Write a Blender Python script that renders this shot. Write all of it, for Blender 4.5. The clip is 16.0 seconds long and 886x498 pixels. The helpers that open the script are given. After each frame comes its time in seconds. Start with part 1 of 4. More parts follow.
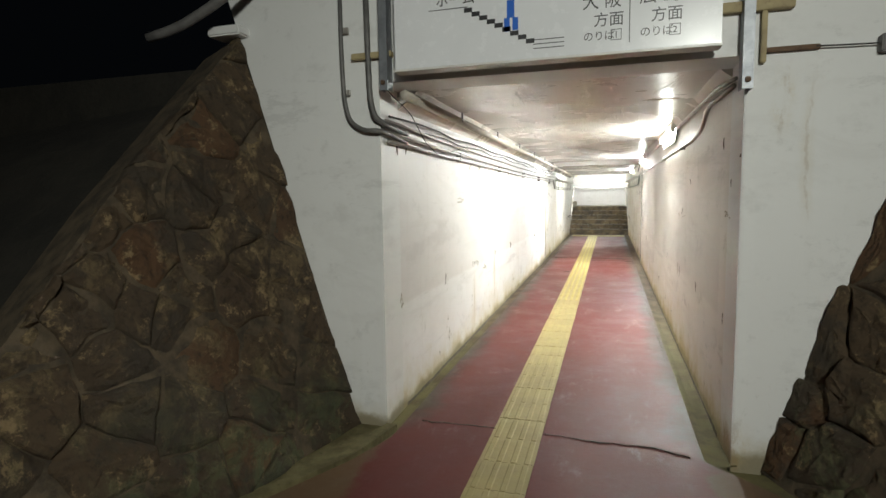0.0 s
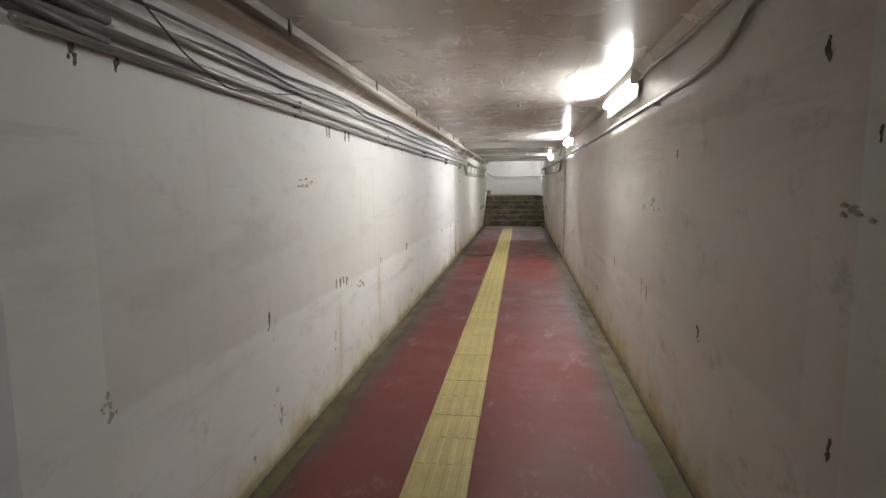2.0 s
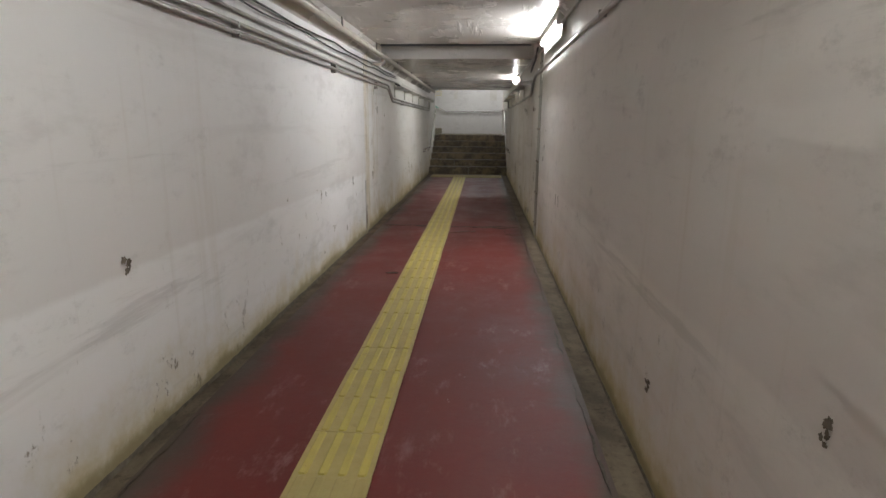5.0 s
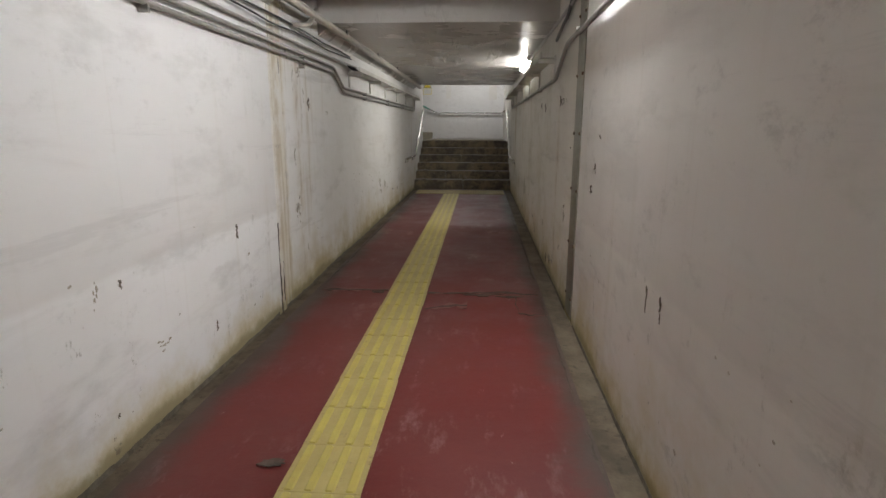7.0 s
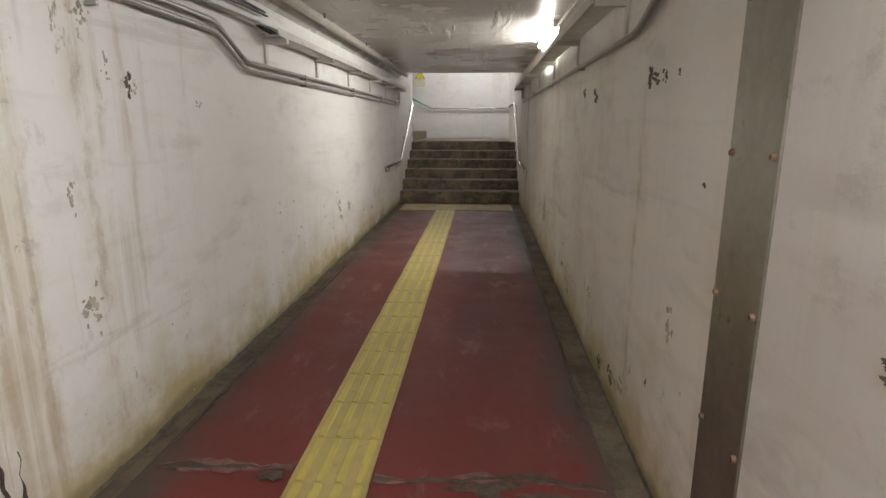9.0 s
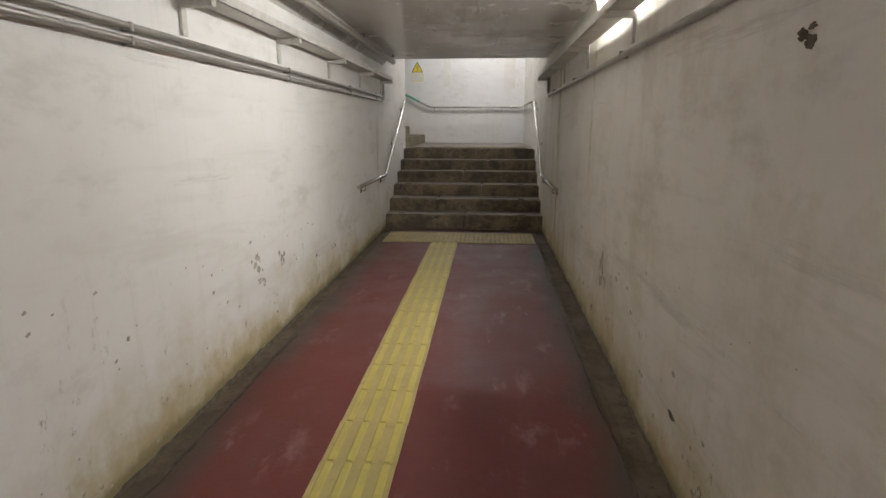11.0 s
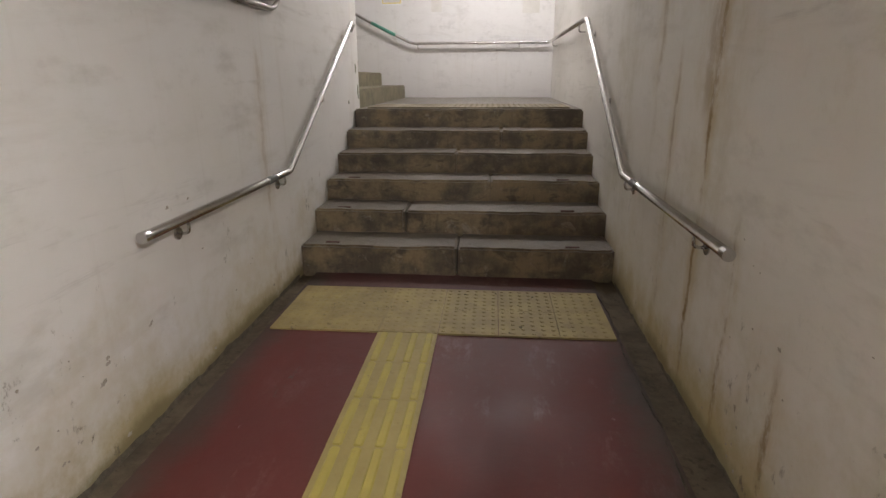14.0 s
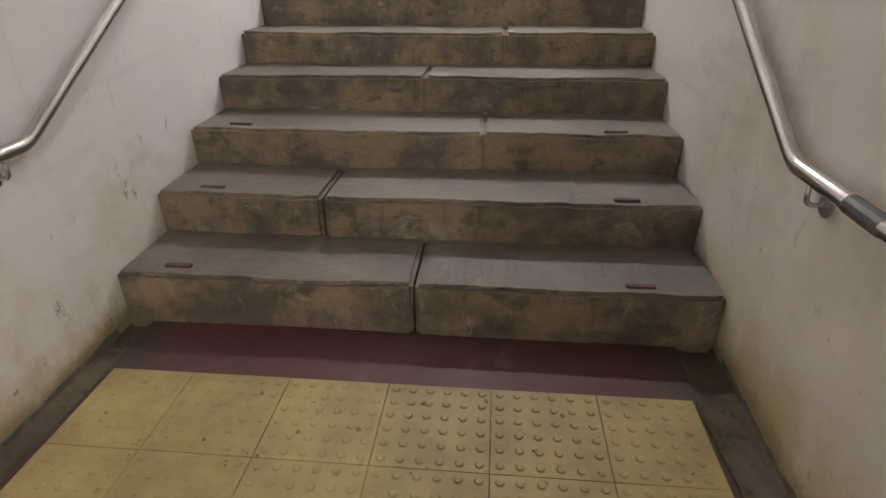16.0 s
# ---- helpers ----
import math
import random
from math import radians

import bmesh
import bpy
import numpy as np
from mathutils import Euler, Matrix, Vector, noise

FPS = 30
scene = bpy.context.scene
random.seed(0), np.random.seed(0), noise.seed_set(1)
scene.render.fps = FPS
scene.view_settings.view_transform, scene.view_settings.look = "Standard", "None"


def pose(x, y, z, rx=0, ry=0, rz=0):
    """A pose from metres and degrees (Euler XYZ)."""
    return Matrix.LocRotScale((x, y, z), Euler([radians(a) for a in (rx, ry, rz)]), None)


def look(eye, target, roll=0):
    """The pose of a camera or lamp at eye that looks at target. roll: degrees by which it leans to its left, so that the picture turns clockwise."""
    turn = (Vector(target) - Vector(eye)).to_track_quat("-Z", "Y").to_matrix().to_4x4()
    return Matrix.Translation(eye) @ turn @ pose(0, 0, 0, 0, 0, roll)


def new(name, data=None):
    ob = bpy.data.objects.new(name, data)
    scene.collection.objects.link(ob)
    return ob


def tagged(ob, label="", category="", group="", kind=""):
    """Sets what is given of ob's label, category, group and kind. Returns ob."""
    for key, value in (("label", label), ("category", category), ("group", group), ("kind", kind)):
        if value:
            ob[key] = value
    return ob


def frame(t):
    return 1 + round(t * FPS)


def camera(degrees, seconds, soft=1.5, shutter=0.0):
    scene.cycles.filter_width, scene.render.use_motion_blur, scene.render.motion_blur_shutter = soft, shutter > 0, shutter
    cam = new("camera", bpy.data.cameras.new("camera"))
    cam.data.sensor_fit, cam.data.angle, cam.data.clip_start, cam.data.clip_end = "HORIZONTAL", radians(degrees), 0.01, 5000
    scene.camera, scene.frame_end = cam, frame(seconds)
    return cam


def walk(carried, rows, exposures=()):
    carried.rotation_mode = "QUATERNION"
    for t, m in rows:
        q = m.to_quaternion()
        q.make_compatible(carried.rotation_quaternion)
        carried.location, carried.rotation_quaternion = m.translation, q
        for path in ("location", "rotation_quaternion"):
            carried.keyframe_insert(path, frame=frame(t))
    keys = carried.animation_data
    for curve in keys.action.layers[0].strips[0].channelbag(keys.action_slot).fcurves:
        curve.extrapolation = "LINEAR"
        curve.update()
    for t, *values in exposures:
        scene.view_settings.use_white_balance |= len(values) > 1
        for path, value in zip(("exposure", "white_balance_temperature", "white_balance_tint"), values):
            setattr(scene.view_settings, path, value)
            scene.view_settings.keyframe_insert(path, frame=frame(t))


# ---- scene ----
cam = camera(77.4, 16.0)
METRES, EYE, TILT, LEAN, TURN = 22.388, 1.5, 0.0, 0.0, 16.9
PATH = [
    (0, (0.352, -0.062, 1.467), (-0.222, 1.844, 1.273), -0.8),
    (0.5, (0.31, 0.415, 1.473), (-0.139, 2.354, 1.275), -0.8),
    (1, (0.287, 0.94, 1.44), (-0.07, 2.898, 1.244), -0.5),
    (1.5, (0.252, 1.468, 1.416), (-0.054, 3.433, 1.203), -0.6),
    (2, (0.209, 2.004, 1.409), (-0.067, 3.971, 1.173), -0.4),
    (2.5, (0.233, 2.622, 1.405), (-0.02, 4.588, 1.135), -0.5),
    (3, (0.238, 3.205, 1.38), (0.017, 5.165, 1.05), -0.2),
    (3.5, (0.276, 3.812, 1.329), (0.095, 5.771, 0.972), -0.1),
    (4, (0.313, 4.413, 1.311), (0.161, 6.355, 0.858), 0.4),
    (6.3, (0.379, 7.729, 1.27), (0.26, 9.68, 0.848), 0.2),
    (6.5, (0.378, 7.99, 1.276), (0.255, 9.942, 0.856), 0.1),
    (7, (0.38, 8.615, 1.268), (0.25, 10.564, 0.837), 0.2),
    (7.5, (0.422, 9.235, 1.278), (0.291, 11.179, 0.828), 0.2),
    (8, (0.402, 9.827, 1.291), (0.272, 11.772, 0.844), 0.1),
    (8.5, (0.421, 10.413, 1.29), (0.288, 12.358, 0.844), -0.0),
    (9, (0.374, 10.944, 1.299), (0.238, 12.89, 0.856), 0.1),
    (9.2, (0.393, 11.153, 1.287), (0.24, 13.1, 0.853), 0.2),
    (11.3, (0.308, 13.689, 1.293), (0.146, 15.634, 0.858), -0.0),
    (11.5, (0.304, 14.023, 1.309), (0.139, 15.965, 0.857), -0.3),
    (12, (0.253, 14.585, 1.292), (0.097, 16.525, 0.83), -0.1),
    (12.5, (0.264, 15.132, 1.264), (0.096, 17.066, 0.783), -0.3),
    (13, (0.208, 15.732, 1.264), (0.044, 17.661, 0.763), -0.2),
    (13.5, (0.184, 16.26, 1.241), (0.016, 18.186, 0.729), -0.2),
    (14, (0.233, 16.819, 1.221), (0.061, 18.721, 0.628), -0.3),
    (14.5, (0.24, 17.303, 1.187), (0.067, 19.158, 0.458), -0.5),
    (15, (0.291, 17.797, 1.177), (0.123, 19.615, 0.36), -0.5),
    (15.5, (0.272, 18.243, 1.166), (0.099, 20.029, 0.284), -0.6),
    (16, (0.257, 18.66, 1.129), (0.094, 20.418, 0.19), -0.4),
]
EXPOSURES = [(0.0, 1.05, 6500, 1), (0.8, 0.6, 6500, 4), (1.5, 0.1, 6500, 6), (2.5, -0.4, 6500, 7), (3.5, -0.75, 6500, 7), (7.0, -0.8, 6550, 8), (8.0, -0.7, 6650, 8), (9.0, -0.3, 6700, 9), (11.5, -0.3, 6600, 9), (12.5, -0.2, 6650, 11), (14.0, 0.17, 6750, 14), (14.5, 0.35, 6750, 16), (15.5, 0.65, 6700, 18), (16.0, 0.75, 6700, 18)]
walk(cam, [(t, look(eye, target, roll)) for t, eye, target, roll in PATH], EXPOSURES)

# ---------------------------------------------------------------- light
world = bpy.data.worlds.new("night")
scene.world = world
world.use_nodes = True
world.node_tree.nodes["Background"].inputs[0].default_value = (0.010, 0.012, 0.016, 1)
world.node_tree.nodes["Background"].inputs[1].default_value = 0.06
TUBE_GLOW = 330.0
ENTRANCE_WATTS = 54.0
LANDING_GLOW = 235.0


# ---------------------------------------------------------------- materials
class Nodes:
    """A small builder for node materials."""

    def __init__(self, name):
        self.mat = bpy.data.materials.new(name)
        self.mat.use_nodes = True
        self.tree = self.mat.node_tree
        self.bsdf = self.tree.nodes["Principled BSDF"]
        self.geo = self.tree.nodes.new("ShaderNodeNewGeometry")
        self.pos = self.geo.outputs["Position"]

    def link(self, a, b):
        self.tree.links.new(a, b)

    def put(self, socket, v):
        if isinstance(v, bpy.types.NodeSocket):
            self.link(v, socket)
        else:
            socket.default_value = v

    def scaled(self, v, s):
        n = self.tree.nodes.new("ShaderNodeVectorMath")
        n.operation = "MULTIPLY"
        self.put(n.inputs[0], v)
        n.inputs[1].default_value = s
        return n.outputs[0]

    def noise(self, scale, detail=4.0, rough=0.55, vec=None, stretch=None, distort=0.0):
        v = vec or self.pos
        if stretch:
            v = self.scaled(v, stretch)
        n = self.tree.nodes.new("ShaderNodeTexNoise")
        self.link(v, n.inputs["Vector"])
        n.inputs["Scale"].default_value = scale
        n.inputs["Detail"].default_value = detail
        n.inputs["Roughness"].default_value = rough
        n.inputs["Distortion"].default_value = distort
        return n.outputs["Fac"]

    def step(self, v, lo, hi, a=0.0, b=1.0):
        n = self.tree.nodes.new("ShaderNodeMapRange")
        n.interpolation_type = "SMOOTHSTEP"
        self.put(n.inputs[0], v)
        for i, q in enumerate((lo, hi, a, b)):
            n.inputs[1 + i].default_value = q
        return n.outputs[0]

    def math(self, op, a, b=0.0):
        n = self.tree.nodes.new("ShaderNodeMath")
        n.operation = op
        self.put(n.inputs[0], a)
        self.put(n.inputs[1], b)
        return n.outputs[0]

    def mix(self, f, a, b):
        n = self.tree.nodes.new("ShaderNodeMix")
        n.data_type = "RGBA"
        self.put(n.inputs[0], f)
        self.put(n.inputs[6], a if isinstance(a, bpy.types.NodeSocket) else (*a, 1))
        self.put(n.inputs[7], b if isinstance(b, bpy.types.NodeSocket) else (*b, 1))
        return n.outputs[2]

    def axis(self, i):
        n = self.tree.nodes.new("ShaderNodeSeparateXYZ")
        self.link(self.pos, n.inputs[0])
        return n.outputs[i]

    def random(self):
        n = self.tree.nodes.new("ShaderNodeObjectInfo")
        return n.outputs["Random"]

    def done(self, colour, rough=0.6, metal=0.0, height=None, depth=0.004, strength=0.6, spec=0.5):
        self.put(self.bsdf.inputs["Base Color"], colour if isinstance(colour, bpy.types.NodeSocket) else (*colour, 1))
        self.put(self.bsdf.inputs["Roughness"], rough)
        self.put(self.bsdf.inputs["Metallic"], metal)
        self.put(self.bsdf.inputs["Specular IOR Level"], spec)
        if height is not None:
            n = self.tree.nodes.new("ShaderNodeBump")
            n.inputs["Strength"].default_value = strength
            n.inputs["Distance"].default_value = depth
            self.link(height, n.inputs["Height"])
            self.link(n.outputs[0], self.bsdf.inputs["Normal"])
        return self.mat


def shade(c, f):
    return tuple(q * f for q in c)


def wall_paint(name, clean, grime, foot, foot_height, streaks, lines=(), strip=None, old=None, mould=0.0, damp=None, across=1, dirt=0.45):
    """Trowelled white paint. lines: (place, half width, bottom, top, weight) of brown runs; strip: (place, half width)
    of a rusty joint; old: where an older, greyer coat begins above the fresh dado; damp: (from, to) of a greenish stretch."""
    k = Nodes(name)
    y, z = k.axis(across), k.axis(2)
    big = k.noise(0.7, 5, 0.62)
    mid = k.noise(2.6, 6, 0.66, stretch=(1, 0.55, 1.5))
    trowel = k.noise(1.7, 6, 0.68, stretch=(1, 0.28, 2.3), distort=0.8)
    fine = k.noise(26, 5, 0.65)
    runs = k.noise(5.5, 6, 0.68, stretch=(1, 1, 0.06))
    thin = k.noise(15, 5, 0.62, stretch=(1, 1, 0.035))
    blotch = k.noise(5.0, 7, 0.74, distort=0.7)
    c = k.mix(k.step(big, 0.40, 0.72, 0, 0.55), clean, grime)
    c = k.mix(k.step(trowel, 0.52, 0.68, 0, 0.45), c, shade(grime, 0.93))
    c = k.mix(k.step(mid, 0.54, 0.72, 0, 0.6), c, shade(grime, 0.82))
    c = k.mix(k.step(k.noise(4.6, 8, 0.78, stretch=(1, 0.7, 1.2)), 0.55, 0.70, 0, dirt), c, shade(grime, 0.70))
    c = k.mix(k.step(k.noise(1.4, 7, 0.76, stretch=(1, 0.2, 3.0)), 0.58, 0.66, 0, 0.35), c, shade(grime, 0.66))
    if old is not None:
        wave = k.math("MULTIPLY", k.math("ADD", k.noise(1.1, 5, 0.7), -0.5), 0.10)
        m = k.math("MULTIPLY", k.step(k.math("ADD", y, wave), old, old + 0.03), k.step(k.math("ADD", z, wave), 0.70, 0.735))
        m = k.math("MULTIPLY", m, k.step(z, 1.75, 0.75, 0.2, 0.45))
        c = k.mix(m, c, (0.60, 0.565, 0.54))
    c = k.mix(k.step(runs, 0.56, 0.72, 0, streaks), c, (0.42, 0.36, 0.24))
    c = k.mix(k.step(thin, 0.60, 0.74, 0, streaks * 0.7), c, (0.36, 0.30, 0.20))
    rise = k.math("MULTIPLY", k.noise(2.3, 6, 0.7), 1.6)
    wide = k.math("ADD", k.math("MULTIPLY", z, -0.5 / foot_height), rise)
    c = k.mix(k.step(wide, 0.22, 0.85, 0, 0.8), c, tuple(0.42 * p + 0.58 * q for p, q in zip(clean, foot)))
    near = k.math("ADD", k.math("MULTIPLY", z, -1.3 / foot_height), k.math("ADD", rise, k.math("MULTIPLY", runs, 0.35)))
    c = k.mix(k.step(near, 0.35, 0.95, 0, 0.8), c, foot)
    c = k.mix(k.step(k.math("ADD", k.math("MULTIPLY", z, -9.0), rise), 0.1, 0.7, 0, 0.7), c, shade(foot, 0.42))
    if damp:
        m = k.math("MULTIPLY", k.step(y, damp[0], damp[0] + 0.9), k.step(y, damp[1] + 0.6, damp[1]))
        m = k.math("MULTIPLY", m, k.step(k.math("ADD", k.noise(1.3, 7, 0.74), k.math("MULTIPLY", runs, 0.2)), 0.56, 0.78, 0, 0.42))
        c = k.mix(m, c, (0.50, 0.45, 0.31))
    if strip:
        edge = k.math("ADD", k.math("ABSOLUTE", k.math("ADD", y, -strip[0])), k.math("MULTIPLY", k.math("ADD", k.noise(7, 6, 0.75), -0.5), 0.22))
        inner = k.math("MULTIPLY", k.step(edge, strip[1], strip[1] * 0.55, 0, 0.72), k.step(k.noise(3.2, 7, 0.75, stretch=(1, 1, 0.5)), 0.36, 0.58, 0.15, 1.0))
        rust = k.mix(k.step(thin, 0.42, 0.60), (0.72, 0.67, 0.56), (0.47, 0.37, 0.21))
        rust = k.mix(k.step(blotch, 0.57, 0.66, 0, 0.85), rust, (0.20, 0.15, 0.085))
        c = k.mix(inner, c, rust)
        halo = k.math("MULTIPLY", k.step(k.math("ADD", y, -strip[0]), 1.3, 0.0), k.step(k.math("ADD", y, -strip[0]), 0.0, 0.1))
        c = k.mix(k.math("MULTIPLY", halo, k.math("MULTIPLY", k.step(thin, 0.50, 0.68, 0, 0.6), k.step(k.noise(2.1, 6, 0.7), 0.42, 0.62))), c, (0.45, 0.38, 0.26))
        spots = k.step(k.noise(8.5, 7, 0.78, stretch=(1, 1, 0.55)), 0.565, 0.63, 0, 0.9)
        high = k.math("MULTIPLY", halo, k.step(z, 1.25, 1.6, 0.15, 1.0))
        c = k.mix(k.math("MULTIPLY", spots, high), c, (0.15, 0.12, 0.085))
    wob = k.math("MULTIPLY", k.math("ADD", k.noise(2.4, 5, 0.7), -0.5), 0.13)
    for ly, lw, low, top, weight in lines:
        d = k.math("ABSOLUTE", k.math("ADD", k.math("ADD", y, wob), -ly))
        span = k.math("MULTIPLY", k.step(z, top, top - 0.25), k.step(z, low - 0.05, low + 0.15))
        broken = k.step(k.noise(4.5, 7, 0.78, stretch=(1, 1, 0.5)), 0.40, 0.60, 0.05, 1.0)
        c = k.mix(k.math("MULTIPLY", k.math("MULTIPLY", k.step(d, lw * 4, lw * 0.5), span), k.math("MULTIPLY", broken, 0.7 * weight)), c, (0.52, 0.41, 0.21))
        c = k.mix(k.math("MULTIPLY", k.math("MULTIPLY", k.step(d, lw, lw * 0.2), span), k.math("MULTIPLY", broken, weight)), c, (0.27, 0.165, 0.06))
    specks = k.step(k.noise(9.5, 7, 0.76, stretch=(1, 1, 0.6)), 0.605, 0.67, 0, 0.85)
    where = k.math("MULTIPLY", k.step(z, 0.95, 0.15, 0.10, 1.0), k.step(k.noise(1.3, 4, 0.6), 0.40, 0.60, 0.3, 1.0))
    c = k.mix(k.math("MULTIPLY", k.math("MULTIPLY", specks, where), mould), c, (0.17, 0.14, 0.095))
    swell = k.noise(1.9, 3, 0.5, stretch=(1, 0.6, 1.4), distort=0.6)
    h = k.math("ADD", k.math("ADD", swell, k.math("MULTIPLY", k.noise(9, 4, 0.55, stretch=(1, 0.6, 1.3)), 0.10)), k.math("MULTIPLY", fine, 0.02))
    return k.done(c, k.step(trowel, 0.3, 0.7, 0.48, 0.64), 0, h, 0.022, 0.5, 0.28)


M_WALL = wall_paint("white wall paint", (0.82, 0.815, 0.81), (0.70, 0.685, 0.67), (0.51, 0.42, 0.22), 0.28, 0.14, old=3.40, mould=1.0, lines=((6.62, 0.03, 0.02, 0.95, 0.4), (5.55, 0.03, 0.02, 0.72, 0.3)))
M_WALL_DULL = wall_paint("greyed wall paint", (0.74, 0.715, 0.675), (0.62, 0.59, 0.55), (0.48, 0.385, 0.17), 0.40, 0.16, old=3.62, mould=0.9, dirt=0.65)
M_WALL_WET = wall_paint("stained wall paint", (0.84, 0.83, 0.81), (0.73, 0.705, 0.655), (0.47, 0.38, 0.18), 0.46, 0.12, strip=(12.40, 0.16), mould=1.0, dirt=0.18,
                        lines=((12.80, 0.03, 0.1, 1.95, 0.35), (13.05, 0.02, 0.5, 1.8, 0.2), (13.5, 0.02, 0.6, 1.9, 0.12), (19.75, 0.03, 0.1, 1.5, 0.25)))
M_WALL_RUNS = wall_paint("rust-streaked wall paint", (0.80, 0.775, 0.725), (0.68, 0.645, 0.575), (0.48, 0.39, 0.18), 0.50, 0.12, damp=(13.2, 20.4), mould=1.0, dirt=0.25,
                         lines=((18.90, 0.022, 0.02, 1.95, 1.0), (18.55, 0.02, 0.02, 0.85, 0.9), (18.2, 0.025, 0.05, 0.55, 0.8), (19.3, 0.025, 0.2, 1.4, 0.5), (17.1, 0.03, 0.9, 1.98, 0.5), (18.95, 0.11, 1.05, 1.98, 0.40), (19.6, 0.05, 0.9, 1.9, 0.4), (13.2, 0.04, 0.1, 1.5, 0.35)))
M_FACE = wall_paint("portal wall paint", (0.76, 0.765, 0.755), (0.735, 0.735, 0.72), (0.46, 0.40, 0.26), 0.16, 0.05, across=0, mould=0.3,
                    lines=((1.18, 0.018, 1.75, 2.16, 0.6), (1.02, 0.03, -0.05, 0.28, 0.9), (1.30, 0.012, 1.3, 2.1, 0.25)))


def ceiling_paint():
    k = Nodes("ceiling paint")
    big = k.noise(1.1, 6, 0.65)
    fine = k.noise(14, 4, 0.6)
    drag = k.noise(3.2, 5, 0.66, stretch=(1.5, 0.6, 1), distort=0.6)
    c = k.mix(k.step(big, 0.35, 0.75, 0, 0.7), (0.70, 0.675, 0.64), (0.58, 0.545, 0.50))
    c = k.mix(k.step(drag, 0.50, 0.75, 0, 0.25), c, (0.52, 0.485, 0.44))
    c = k.mix(k.step(k.noise(7, 7, 0.78), 0.68, 0.76, 0, 0.4), c, (0.32, 0.26, 0.20))
    wave = k.noise(1.7, 3, 0.5, stretch=(1.5, 0.8, 1), distort=0.5)
    ridge = k.step(k.noise(3.0, 4, 0.55, stretch=(2.2, 0.35, 1), distort=0.4), 0.58, 0.68, 0, 0.35)
    h = k.math("ADD", k.math("ADD", wave, ridge), k.math("ADD", k.math("MULTIPLY", drag, 0.14), k.math("MULTIPLY", fine, 0.03)))
    return k.done(c, k.step(big, 0.3, 0.7, 0.20, 0.34), 0, h, 0.020, 0.5)


M_CEIL = ceiling_paint()


def floor_paint():
    k = Nodes("red floor paint")
    x, y = k.axis(0), k.axis(1)
    side = k.math("ABSOLUTE", k.math("ADD", x, 0.02))
    wear = k.noise(1.9, 7, 0.70)
    fine = k.noise(34, 5, 0.72)
    c = k.mix(k.step(wear, 0.35, 0.7), (0.106, 0.0135, 0.0115), (0.136, 0.028, 0.024))
    c = k.mix(k.step(k.noise(0.8, 5, 0.65, stretch=(1.2, 0.5, 1)), 0.46, 0.66, 0, 0.5), c, (0.108, 0.037, 0.032))
    c = k.mix(k.math("MULTIPLY", k.step(y, 12.6, 13.4), 0.25), c, (0.108, 0.038, 0.034))
    c = k.mix(k.math("MULTIPLY", k.step(y, 19.75, 19.9), k.step(wear, 0.4, 0.6, 0.55, 0.8)), c, (0.090, 0.052, 0.050))
    scuff = k.step(k.noise(5, 8, 0.76, stretch=(1, 0.4, 1), distort=0.1), 0.53, 0.70, 0, 0.6)
    lane = k.step(k.noise(0.9, 4, 0.6), 0.40, 0.60, 0.15, 1.0)
    c = k.mix(k.math("MULTIPLY", scuff, lane), c, (0.27, 0.175, 0.165))
    c = k.mix(k.step(k.noise(11, 6, 0.75, stretch=(1, 0.35, 1)), 0.66, 0.72, 0, 0.6), c, (0.34, 0.26, 0.24))
    edge = k.math("ADD", side, k.math("MULTIPLY", k.noise(1.6, 6, 0.70), 0.42))
    inside = k.step(y, 2.95, 3.45)
    c = k.mix(k.math("MULTIPLY", k.step(edge, 0.90, 1.10, 0, 0.92), inside), c, (0.058, 0.046, 0.036))
    c = k.mix(k.math("MULTIPLY", k.step(edge, 1.06, 1.14, 0, 0.6), k.step(y, 8.5, 4.5, 0, 1)), c, (0.120, 0.105, 0.050))
    c = k.mix(k.step(k.noise(2.7, 7, 0.72, stretch=(1.4, 0.6, 1)), 0.665, 0.705, 0, 0.75), c, (0.080, 0.068, 0.062))
    r = k.math("ADD", k.step(wear, 0.3, 0.7, 0.40, 0.60), k.math("MULTIPLY", fine, 0.10))
    return k.done(c, r, 0, k.math("ADD", k.math("MULTIPLY", k.noise(5, 5), 0.8), k.math("MULTIPLY", fine, 0.25)), 0.007, 0.6, 0.3)


M_FLOOR = floor_paint()


def plain(name, a, b, scale, rough, metal=0.0, depth=0.002, speck=None, spec=0.5, vary=0.0, strength=0.6):
    k = Nodes(name)
    n1 = k.noise(scale, 6, 0.65)
    n2 = k.noise(scale * 9, 4, 0.65)
    c = k.mix(k.step(n1, 0.32, 0.68), a, b)
    if vary:
        c = k.mix(k.math("MULTIPLY", k.random(), vary), c, tuple(q * 0.45 for q in b))
    if speck:
        c = k.mix(k.step(k.noise(scale * 3, 7, 0.75), 0.58, 0.70, 0, 0.8), c, speck)
    h = k.math("ADD", n1, k.math("MULTIPLY", n2, 0.4))
    return k.done(c, k.step(n2, 0.3, 0.7, rough * 0.85, min(1, rough * 1.15)), metal, h, depth, strength, spec)


